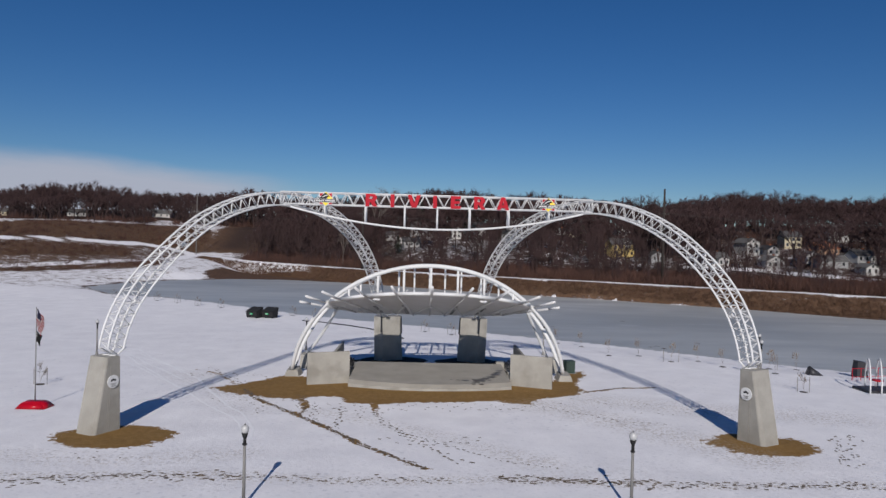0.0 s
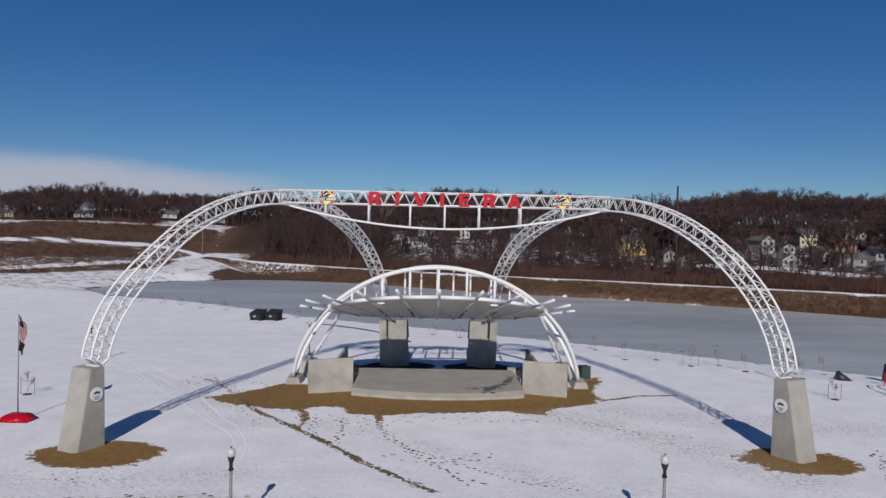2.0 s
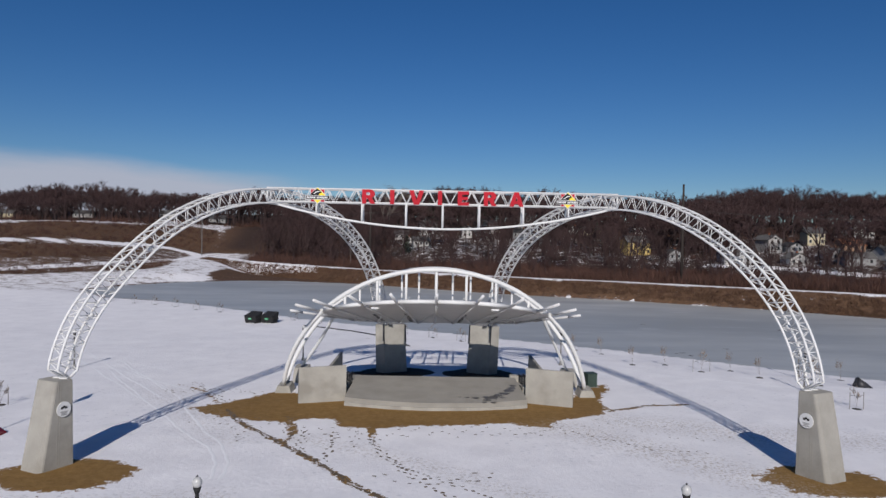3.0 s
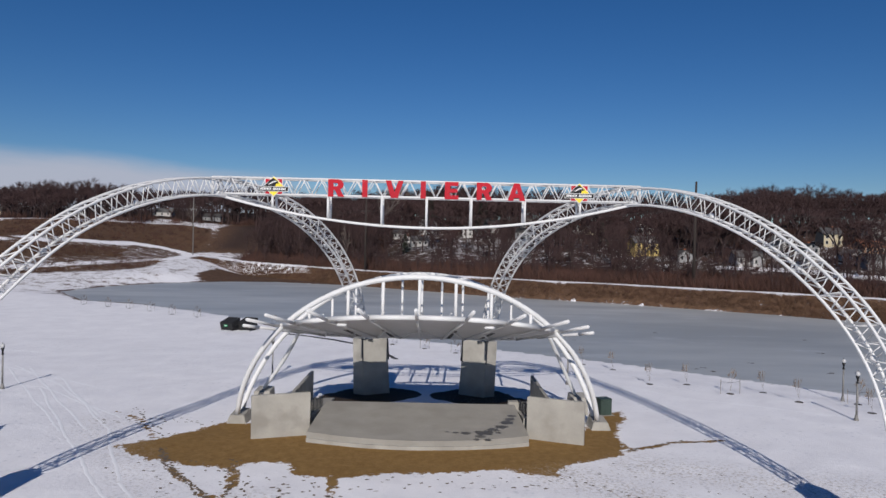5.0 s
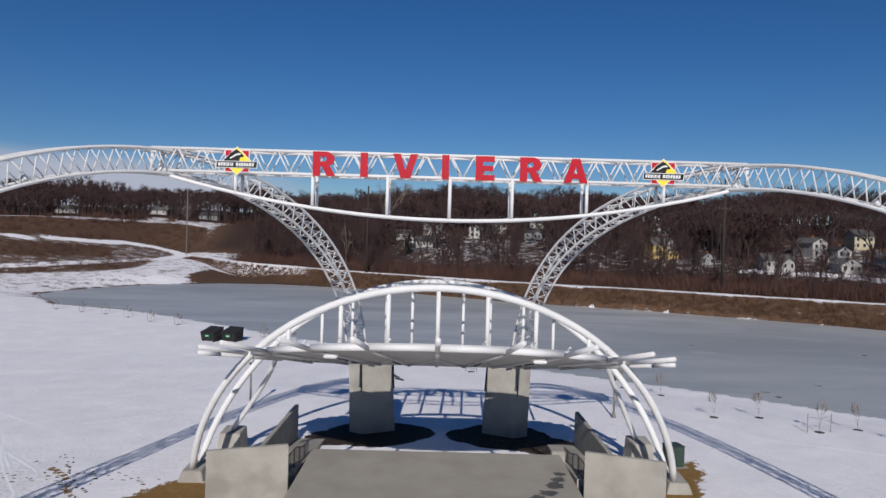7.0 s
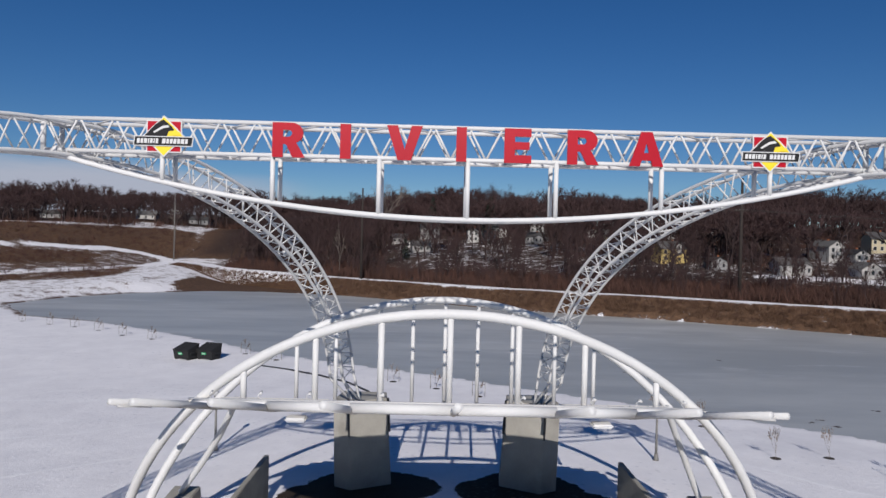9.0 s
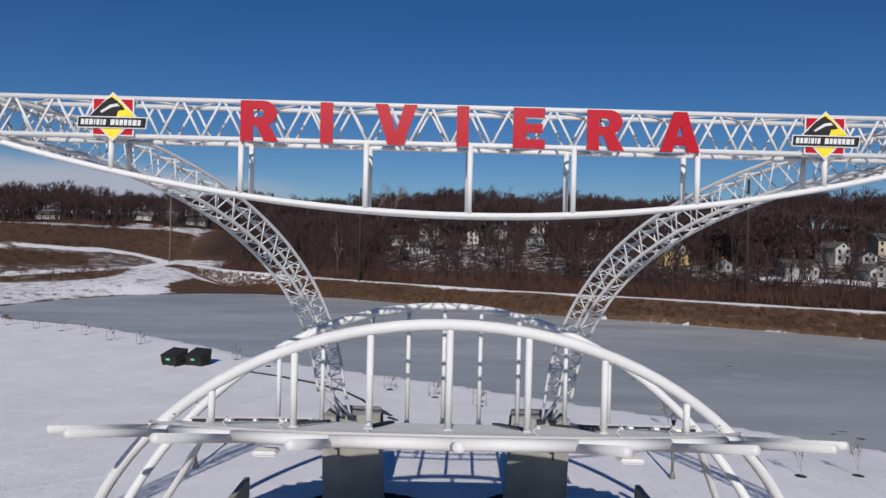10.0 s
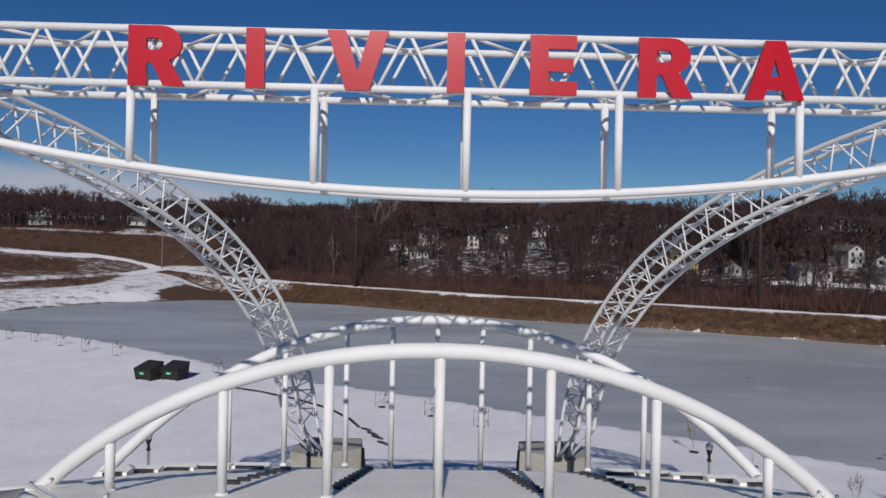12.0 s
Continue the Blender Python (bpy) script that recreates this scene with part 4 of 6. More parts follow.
# braces from each rafter's middle to the rear end of the next one outwards
ends_ = {k: (r, e) for k, r, e in RAFT}
for k, (root, end) in ends_.items():
    for nxt in ([-1, 1] if k == 0 else [k + (1 if k > 0 else -1)]):
        if nxt in ends_ and abs(nxt) < 5:
            m = root.lerp(end, 0.5)
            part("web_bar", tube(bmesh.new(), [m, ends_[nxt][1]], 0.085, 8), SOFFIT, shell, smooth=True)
for dx in (-8.6, -6.2, -2.1, 2.1, 6.2, 8.6, -4.4, 4.4):
    yy = front_y(dx) + 0.55
    bm = tube(bmesh.new(), [(BX + dx, yy, roof_z(yy) - 0.1), (BX + dx, yy, roof_z(yy) + 0.10)], 0.022, 8)
    tube(bm, [(BX + dx, yy, roof_z(yy) + 0.09), (BX + dx - 0.12, yy + 0.02, roof_z(yy) + 0.20), (BX + dx - 0.02, yy - 0.02, roof_z(yy) + 0.30)], 0.016, 8)
    tube(bm, [(BX + dx - 0.01, yy + 0.07, roof_z(yy) + 0.31), (BX + dx + 0.02, yy - 0.09, roof_z(yy) + 0.28)], 0.05, 10, r_end=0.04)
    part("spotlight", bm, WHITE, shell, "small white spotlight", smooth=True)
for dx in (-4.75, 4.55):
    yy = front_y(dx) + 0.1
    part("downlight", block(bmesh.new(), BX + dx - 0.32, BX + dx + 0.32, yy - 0.25, yy + 0.25, roof_z(yy) - 0.55, roof_z(yy) - 0.42, bevel=0.05), WHITE, shell)


# ---- stage and its walls ----
def concrete_thing(name, bm, label, category, group="", mat=None, bevel=0.03):
    if bevel:
        bmesh.ops.bevel(bm, geom=list(bm.edges), offset=bevel, segments=2, affect="EDGES")
    return tagged(part(name, bm, mat or CONC), label, category, group)


STAGE_Z = 0.60


def stage_z(y):
    return 0.24 + 0.36 * (y - 60.7) / 8.9


def stage_front(x):
    return 60.75 + 1.45 * (x / 7.45) ** 2


fr = [(SX + x, stage_front(x)) for x in np.linspace(-7.45, 7.45, 25)]
poly = fr + [(SX + 7.3, 69.6), (SX - 7.3, 69.6)]
stage = concrete_thing("stage", loft(bmesh.new(), [(x, y, -0.8) for x, y in poly], [(x, y, stage_z(y)) for x, y in poly]), "bare grey concrete stage with a bowed front edge", "stage", mat=STAGE, bevel=0.02)
low = [(x, y - 0.16) for x, y in fr]
concrete_thing("stage_kerb", prism(bmesh.new(), low + [(SX + 7.45, 62.6), (SX - 7.45, 62.6)], -0.8, -0.10), "pale concrete kerb along the foot of the stage", "kerb", bevel=0.02)
# damp stains
rng = random.Random(5)
for cx, cy, r in ((4.2, 62.6, 0.55), (3.0, 62.5, 0.3), (2.3, 62.6, 0.2), (4.9, 63.3, 0.4), (5.5, 64.0, 0.42), (6.0, 65.0, 0.45), (6.3, 65.8, 0.35), (3.9, 61.9, 0.3), (5.2, 62.7, 0.18), (3.6, 61.25, 0.22), (4.35, 61.3, 0.2), (6.5, 66.6, 0.3), (1.7, 62.7, 0.12)):
    bm = bmesh.new()
    pts = []
    for a in range(22):
        rr = r * (0.65 + 0.5 * rng.random()) 
        pts.append(bm.verts.new((cx + rr * 1.25 * math.cos(a * math.tau / 22), cy + rr * math.sin(a * math.tau / 22), stage_z(cy + rr * math.sin(a * math.tau / 22)) + 0.006)))
    bm.faces.new(pts)
    part("damp_stain", bm, WET, stage)

for sd in (-1, 1):
    p, q = Vector((SX + sd * 7.5, 63.85, 0)), Vector((SX + sd * 11.2, 62.45, 0))
    d = (q - p).normalized(); nrm = Vector((-d.y, d.x, 0)) * 0.3
    if nrm.y < 0:
        nrm = -nrm
    pts = [p, q, q + nrm, p + nrm]
    if sd < 0:
        pts = pts[::-1]
    concrete_thing("wing_wall", prism(bmesh.new(), [(v.x, v.y) for v in pts], -0.7, 2.55), "tall plain concrete wing wall beside the stage", "wall", "wing walls of the stage")
    x0, x1 = sorted((SX + sd * 9.35, SX + sd * 9.62))
    concrete_thing("side_wall", block(bmesh.new(), x0, x1, 64.2, 75.6, -0.9, 1.72), "long low concrete side wall behind the wing wall", "wall", "side walls of the stage")
    # ramp between the stage and the side wall
    x0, x1 = sorted((SX + sd * 7.5, SX + sd * 9.3))
    lo_, hi_ = [(x0, 65.5, -0.9), (x1, 65.5, -0.9), (x1, 75.5, -0.9), (x0, 75.5, -0.9)], [(x0, 65.5, STAGE_Z), (x1, 65.5, STAGE_Z), (x1, 75.5, -0.55), (x0, 75.5, -0.55)]
    concrete_thing("ramp", loft(bmesh.new(), lo_, hi_), "concrete ramp up the side of the stage", "ramp", "ramps of the stage", bevel=0.02)
    rail = thing("handrail", pose(SX + sd * 7.75, 65.0, 0), "dark steel handrail along the ramp", "handrail", "handrails of the ramps")
    zz = [STAGE_Z, STAGE_Z - 0.1, -0.05, -0.25]
    ys_ = [0.0, 1.9, 3.8, 5.7]
    part("rail", tube(bmesh.new(), [(0, y_, z_ + 1.0) for y_, z_ in zip(ys_, zz)], 0.028, 8), DARKM, rail, smooth=True)
    part("rail", tube(bmesh.new(), [(0, y_, z_ + 0.15) for y_, z_ in zip(ys_, zz)], 0.022, 8), DARKM, rail, smooth=True)
    for i in range(20):
        t = i / 19 * 5.7
        zt = np.interp(t, ys_, zz)
        part("baluster", tube(bmesh.new(), [(0, t, zt - (0.1 if i % 5 == 0 else -0.15)), (0, t, zt + 1.0)], 0.03 if i % 5 == 0 else 0.014, 6), DARKM, rail)
    # footings
    for fx, fy, w, h, taper in ((13.35, 67.45, 1.15, 0.25, 0.45), (12.75, 72.2, 1.0, 0.92, 0.64)):
        cx = SX + sd * fx
        g = ground_z(cx, fy) - 0.4
        lo_ = [(cx - w * 0.75, fy - w, g), (cx + w * 0.75, fy - w, g), (cx + w * 0.75, fy + w, g), (cx - w * 0.75, fy + w, g)]
        hi_ = [(cx - w * taper, fy - w * 0.75, h - 0.12), (cx + w * taper, fy - w * 0.75, h - 0.12), (cx + w * taper, fy + w * 0.8, h), (cx - w * taper, fy + w * 0.8, h)]
        concrete_thing("footing", loft(bmesh.new(), lo_, hi_), "sloping concrete footing of the band shell", "footing", "footings of the band shell", bevel=0.04)
concrete_thing("concrete_block", block(bmesh.new(), 6.6, 7.4, 69.7, 70.4, -0.6, 0.75), "small pale concrete block at the back of the stage", "block")


def electric_cabinet(x, y):
    g = ground_z(x, y) - 0.05
    th = thing("electric_cabinet", pose(x, y, g, 0, 0, 14) @ Matrix.Diagonal((0.72, 0.72, 0.74, 1)), "dark green metal electric cabinet on a slab", "cabinet")
    part("body", block(bmesh.new(), -0.68, 0.68, -0.65, 0.65, 0.1, 1.75, bevel=0.03), GREENBOX, th)
    part("lid", block(bmesh.new(), -0.72, 0.72, -0.69, 0.69, 1.75, 1.85, bevel=0.03), GREENBOX, th)
    part("slab", block(bmesh.new(), -1.0, 1.0, -0.95, 0.95, -0.2, 0.1, bevel=0.02), CONC, th)
    for k in (-0.02, 0.02):
        part("door_seam", block(bmesh.new(), k * 16 - 0.3, k * 16 + 0.3, -0.665, -0.65, 0.2, 1.65), GREENBOX, th)


electric_cabinet(14.55, 71.8)


# ---- lamps, dumpsters, flag ----
def street_lamp():
    th = thing("street_lamp", pose(0, 0, 0), "grey post lamp with a frosted globe", "street lamp", "park lamps")
    part("post", tube(bmesh.new(), [(0, 0, 0.3), (0, 0, 3.1)], 0.085, 12, r_end=0.065), POLE, th, smooth=True)
    part("base", tube(bmesh.new(), [(0, 0, 0), (0, 0, 0.18), (0, 0, 0.3), (0, 0, 0.5)], 0.2, 12, r_end=0.1), POLE, th, smooth=True)
    neck = bmesh.new()
    tube(neck, [(0, 0, 3.05), (0, 0, 3.12)], 0.11, 12)
    tube(neck, [(0, 0, 3.12), (0, 0, 3.42)], 0.075, 12)
    tube(neck, [(0, 0, 3.38), (0, 0, 3.5), (0, 0, 3.64)], 0.085, 12, r_end=0.16)
    part("collar", neck, BLACK, th, smooth=True)
    bm = bmesh.new()
    bmesh.ops.create_uvsphere(bm, u_segments=16, v_segments=12, radius=0.19, matrix=Matrix.Translation((0, 0, 3.8)) @ Matrix.Diagonal((1, 1, 1.15, 1)))
    part("globe", bm, GLOBE, th, "frosted glass globe", smooth=True)
    part("finial", tube(bmesh.new(), [(0, 0, 3.98), (0, 0, 4.08)], 0.06, 8, r_end=0.02), DARKM, th, smooth=True)
    return th


lamp = street_lamp()
lamp.matrix_basis = pose(-9.5, 32.4, ground_z(-9.5, 32.4) - 0.14)
for x, y in ((9.05, 32.1), (-15.2, 84.4), (14.0, 84.2), (-37, 76.8), (39.2, 80.4), (34.9, 71.3)):
    copy_thing(lamp, pose(x, y, ground_z(x, y) - (0.08 if y < 40 else 0.02)))


def dumpster(x, y, rz):
    g = ground_z(x, y)
    th = thing("dumpster", pose(x, y, g, 0, 0, rz), "black steel dumpster with sloping lids and a green label", "dumpster", "dumpsters on the snow")
    lo_ = [(-1.1, -0.75, 0.12), (1.1, -0.75, 0.12), (1.1, 0.75, 0.12), (-1.1, 0.75, 0.12)]
    hi_ = [(-1.15, -0.95, 1.15), (1.15, -0.95, 1.15), (1.15, 0.95, 1.75), (-1.15, 0.95, 1.75)]
    part("body", loft(bmesh.new(), lo_, hi_), BLACK, th)
    for s in (-0.58, 0.58):
        bm = bmesh.new()
        loft(bm, [(s - 0.56, -1.02, 1.14), (s + 0.56, -1.02, 1.14), (s + 0.56, 1.0, 1.76), (s - 0.56, 1.0, 1.76)], [(s - 0.56, -1.02, 1.20), (s + 0.56, -1.02, 1.20), (s + 0.54, 1.0, 1.84), (s - 0.54, 1.0, 1.84)])
        part("lid", bm, BLACK, th)
    for s in (-1.2, 1.2):
        part("fork_sleeve", block(bmesh.new(), s - 0.08, s + 0.08, -0.6, 0.7, 0.7, 0.86), BLACK, th)
        part("runner", block(bmesh.new(), s * 0.75 - 0.08, s * 0.75 + 0.08, -0.8, 0.8, 0.0, 0.12), BLACK, th)
    part("label", block(bmesh.new(), -0.35, 0.25, -0.93, -0.87, 0.62, 0.88), GREENM, th, "green label")
    part("bar", block(bmesh.new(), -0.25, 0.15, -0.945, -0.93, 0.70, 0.78), WHITE, th)


dumpster(-30.5, 121.8, -24)
dumpster(-27.9, 122.2, -21)


def flag_pole(x, y):
    g = ground_z(x, y)
    th = thing("flag_pole", pose(x, y, g), "slim metal pole with two limp flags on a red base", "flag pole")
    part("pole", tube(bmesh.new(), [(0, 0, 0.3), (0, 0, 7.5)], 0.05, 10, r_end=0.03), POLE, th, smooth=True)
    bm = bmesh.new()
    loft(bm, [(-1.15, -0.8, -0.05), (1.15, -0.8, -0.05), (1.15, 0.8, -0.05), (-1.15, 0.8, -0.05)], [(-0.75, -0.5, 0.48), (0.75, -0.5, 0.48), (0.75, 0.5, 0.48), (-0.75, 0.5, 0.48)])
    bmesh.ops.bevel(bm, geom=list(bm.edges), offset=0.1, segments=3, affect="EDGES")
    part("base", bm, RED, th, "red weighted base", smooth=True)
    def cloth(i, j):
        return Vector((0.03 + j * 0.10 * (1 - 0.04 * i), 0.09 * math.sin(j * 1.9 + i * 0.6), 7.4 - i * 0.115 - 0.14 * j))
    def strip(name, rows, cols, mat, parent, label=""):
        bm = bmesh.new()
        grid = [[bm.verts.new(cloth(i, j)) for j in cols] for i in rows]
        for a, b in zip(grid, grid[1:]):
            for k in range(len(cols) - 1):
                bm.faces.new((a[k], a[k + 1], b[k + 1], b[k]))
        bmesh.ops.solidify(bm, geom=list(bm.faces), thickness=0.01)
        return part(name, bm, mat, parent, label, smooth=True)
    flag = strip("flag", range(0, 6), range(0, 4), NAVY, th, "striped flag hanging limp with a dark blue corner")
    for i in range(0, 11):
        strip("stripe", (i, i + 1), range(3 if i < 5 else 0, 7), RED if i % 2 == 0 else WHITE, flag)
    bm = bmesh.new()
    rows_ = [[bm.verts.new((0.03 + j * 0.10 * (1 - 0.06 * i), 0.07 * math.sin(j * 2.1 + i * 0.8), 5.75 - i * 0.13 - 0.10 * j)) for j in range(5)] for i in range(7)]
    for a, b in zip(rows_, rows_[1:]):
        for j in range(4):
            bm.faces.new((a[j], a[j + 1], b[j + 1], b[j]))
    bmesh.ops.solidify(bm, geom=list(bm.faces), thickness=0.01)
    part("flag", bm, BLACK, th, "small black flag below the striped one", smooth=True)


flag_pole(-29.9, 51.7)


# ---- bare trees and woods ----
def tree_soup(seed, height, spread=0.32, depth=5, thin=1.0, ends=4, fine=0.018, wide=1.0):
    """A bare tree as three-sided tapered limbs ending in twigs: arrays of points and triangles, wood first."""
    rng = random.Random(seed)
    V, F, T = [], [], []

    def limb(a, b, r0, r1):
        d = (b - a).normalized()
        n = d.orthogonal().normalized()
        n2 = d.cross(n)
        base = len(V)
        for p, r in ((a, r0), (b, r1)):
            for k in range(3):
                V.append(p + (n * math.cos(k * 2.094) + n2 * math.sin(k * 2.094)) * r)
        for k in range(3):
            q = (k + 1) % 3
            F.append((base + k, base + q, base + 3 + q)); F.append((base + k, base + 3 + q, base + 3 + k))

    def twig(a, b, r):
        d = (b - a).normalized()
        n = d.orthogonal().normalized()
        n = (n * math.cos(rng.random() * 6.28) + d.cross(n) * math.sin(rng.random() * 6.28)) * r
        base = len(V)
        V.extend((a - n, a + n, b))
        T.append((base, base + 1, base + 2))

    def grow(p, d, length, r, level):
        q = p + d * length
        if level >= depth:
            for _ in range(ends):
                dd = (d + Vector((rng.uniform(-1, 1), rng.uniform(-1, 1), rng.uniform(-0.2, 1.0))) * 0.95).normalized()
                st = p + d * length * rng.random()
                twig(st, st + dd * length * rng.uniform(0.45, 1.05), max(r * 0.6, fine))
            return
        if level < 3:
            limb(p, q, r, r * 0.72)
        else:
            twig(p, q + (q - p) * 0.4, r)
            twig(p, q + (q - p) * 0.4, r)
        k = 3 if level == 0 else rng.choice((2, 3, 3))
        for i in range(k):
            a = rng.random() * 6.28
            side = d.orthogonal().normalized()
            side = side * math.cos(a) + d.cross(side) * math.sin(a)
            ang = rng.uniform(0.4, 0.95) * (1 if i else 0.6)
            dd = (d * math.cos(ang) + side * math.sin(ang) + Vector((0, 0, 0.16))).normalized()
            grow(q, dd, length * rng.uniform(0.62, 0.86), r * (0.62 if i else 0.72), level + 1)
        if level > 1:
            for _ in range(2):
                dd = (d + Vector((rng.uniform(-1, 1), rng.uniform(-1, 1), rng.uniform(-0.2, 0.8)))).normalized()
                st = p + d * length * rng.uniform(0.2, 0.9)
                twig(st, st + dd * length * rng.uniform(0.5, 1.0), max(r * 0.4, fine))

    grow(Vector((0, 0, -0.3)), Vector((rng.uniform(-0.05, 0.05), rng.uniform(-0.05, 0.05), 1)).normalized(), height * rng.uniform(0.15, 0.22), height * 0.014 * thin, 0)
    V = np.array([tuple(v) for v in V])
    V[:, 2] *= height / V[:, 2].max()
    V[:, :2] *= wide
    return V, np.array(F), np.array(T)


def bush_soup(seed, n=26, h=1.0, w=0.9, r=0.03):
    rng = np.random.RandomState(seed)
    V, T = [], []
    for i in range(n):
        a = rng.uniform(-w, w, 2) * 0.6
        b = a + rng.uniform(-0.5, 0.5, 2)
        hh = h * rng.uniform(0.5, 1.0)
        an = rng.uniform(0, 3.14)
        dx, dy = r * np.cos(an), r * np.sin(an)
        k = len(V)
        V += [(a[0] - dx, a[1] - dy, -0.1), (a[0] + dx, a[1] + dy, -0.1), (b[0], b[1], hh)]
        T.append((k, k + 1, k + 2))
    return np.array(V), np.array(T)


def scatter(name, protos, places, mat, parent=None):
    """Many copies of the prototypes joined into one mesh. places: (x, y, z, turn, scale, proto)."""
    vs, fs, off = [], [], 0
    for x, y, z, a, s, p in places:
        V, F = protos[p]
        c, sn = math.cos(a) * s, math.sin(a) * s
        W = np.empty_like(V)
        W[:, 0] = V[:, 0] * c - V[:, 1] * sn + x
        W[:, 1] = V[:, 0] * sn + V[:, 1] * c + y
        W[:, 2] = V[:, 2] * s + z
        vs.append(W); fs.append(F + off); off += len(V)
    vs, fs = np.concatenate(vs), np.concatenate(fs)
    me = bpy.data.meshes.new(name)
    me.vertices.add(len(vs)); me.vertices.foreach_set("co", vs.ravel())
    me.loops.add(fs.size); me.loops.foreach_set("vertex_index", fs.ravel())
    me.polygons.add(len(fs)); me.polygons.foreach_set("loop_start", np.arange(0, fs.size, 3))
    me.update(calc_edges=True)
    me.materials.append(mat)
    ob = new(name, me)
    ob.parent = parent
    return ob


WALLS = {"yellow": material("yellow_siding", (0.56, 0.42, 0.15), 0.8, vary=0.1, scale=0.5, fine=6), "white": material("white_siding", (0.42, 0.41, 0.395), 0.8, vary=0.1, scale=0.5, fine=6),
         "grey": material("grey_siding", (0.24, 0.24, 0.245), 0.8, vary=0.1, scale=0.5, fine=6), "cream": material("cream_siding", (0.46, 0.40, 0.27), 0.8, vary=0.1, scale=0.5, fine=6),
         "tan": material("tan_siding", (0.36, 0.22, 0.14), 0.8, vary=0.1, scale=0.5, fine=6)}
ROOFS = {"grey": material("grey_shingle", (0.10, 0.097, 0.095), 0.9, vary=0.25, scale=0.6, fine=6), "dark": material("dark_shingle", (0.055, 0.052, 0.052), 0.9, vary=0.25, scale=0.6, fine=6),
         "rust": material("rust_shingle", (0.26, 0.095, 0.045), 0.9, vary=0.25, scale=0.6, fine=6)}
PANE = material("window_glass", (0.03, 0.035, 0.04), 0.15, vary=0.1, bump=0)


def gable_roof(w, d, eave, pitch, front, mat, parent, over=0.4, y0=0.0):
    """Two slabs over a box w by d; the ridge runs away from the pond when front is set."""
    half, run = (w / 2, d / 2) if front else (d / 2, w / 2)
    rise = half * pitch
    for sgn in (-1, 1):
        a = [(sgn * (half + over), -run - over, eave - pitch * over), (0, -run - over, eave + rise), (0, run + over, eave + rise), (sgn * (half + over), run + over, eave - pitch * over)]
        if not front:
            a = [(q[1], q[0], q[2]) for q in a]
        a = [(q[0], q[1] + y0, q[2]) for q in a]
        bm = loft(bmesh.new(), a, [(q[0], q[1], q[2] + 0.18) for q in a])
        bmesh.ops.recalc_face_normals(bm, faces=list(bm.faces))
        part("roof", bm, mat, parent)
    return eave + rise


def gable_walls(w, d, eave, pitch, front, y0=0.0):
    bm = bmesh.new()
    block(bm, -w / 2, w / 2, y0 - d / 2, y0 + d / 2, -1.5, eave)
    half = w / 2 if front else d / 2
    for sgn in (-1, 1):
        p = [(-w / 2, y0 + sgn * d / 2), (w / 2, y0 + sgn * d / 2)] if front else [(sgn * w / 2, y0 - d / 2), (sgn * w / 2, y0 + d / 2)]
        m_ = ((p[0][0] + p[1][0]) / 2, (p[0][1] + p[1][1]) / 2)
        bm.faces.new([bm.verts.new((*p[0], eave)), bm.verts.new((*p[1], eave)), bm.verts.new((*m_, eave + half * pitch))])
    return bm


def house(x, y, w, d, storeys, rz, wall, roof, front, porch):
    g = ground_z(x, y) - 0.3
    eave, pitch = 0.5 + 2.5 * storeys, 0.72 if storeys > 1 else 0.62
    th = thing("house", pose(x, y, g, 0, 0, rz) @ Matrix.Diagonal((0.82, 0.82, 0.74, 1)), "%s wooden house with a %s gabled roof among bare trees" % (wall, roof if roof != "rust" else "rust-red"), "house", "houses on the hillside")
    part("wall", gable_walls(w, d, eave, pitch, front), WALLS[wall], th)
    ridge = gable_roof(w, d, eave, pitch, front, ROOFS[roof], th)

    def window(u, zc, yf, parent, ww=0.9, wh=1.4):
        win = part("window", block(bmesh.new(), u - ww / 2 - 0.12, u + ww / 2 + 0.12, yf - 0.05, yf + 0.02, zc - wh / 2 - 0.12, zc + wh / 2 + 0.12), WALLS["white"], parent)
        part("pane", block(bmesh.new(), u - ww / 2, u + ww / 2, yf - 0.09, yf - 0.05, zc - wh / 2, zc + wh / 2), PANE, win)

    for st in range(storeys):
        n = 2 if w < 6.5 else 3
        for k in range(n):
            u = (k + 0.5) / n * w - w / 2
            if not (porch and st == 0 and u > 0):
                window(u, 1.7 + 2.5 * st, -d / 2, th)
    if front:
        window(0, eave + w * pitch * 0.16, -d / 2, th, 0.7, 1.0)
    if porch:
        pw, e2 = w * 0.42, 2.6
        pd = part("porch", gable_walls(pw, 2.4, e2, 0.6, 1, -d / 2 - 1.2), WALLS[wall], th)
        pd.matrix_basis = Matrix.Translation((w * 0.22, 0, 0))
        gable_roof(pw, 2.4, e2, 0.6, 1, ROOFS[roof], pd, 0.3, -d / 2 - 1.2)
        for u in (-0.27, 0.27):
            part("pane", block(bmesh.new(), u * pw - 0.35, u * pw + 0.35, -d / 2 - 2.47, -d / 2 - 2.41, 0.7, 2.1), PANE, pd)
        if storeys > 1:
            dm = part("dormer", gable_walls(2.2, 2.4, eave + 1.1, 0.9, 1, -d / 2 + 1.2), WALLS["white"], th)
            dm.matrix_basis = Matrix.Translation((w * 0.22, 0, 0))
            gable_roof(2.2, 2.4, eave + 1.1, 0.9, 1, ROOFS[roof], dm, 0.2, -d / 2 + 1.2)
            part("pane", block(bmesh.new(), -0.3, 0.3, -d / 2 - 0.06, -d / 2 - 0.01, eave + 0.1, eave + 1.2), PANE, dm)
    part("chimney", block(bmesh.new(), w * 0.15, w * 0.15 + 0.6, 0.3, 0.9, ridge - 1.2, ridge + 0.8), ROOFS["rust"], th)


for h in HOUSES:
    house(*h)

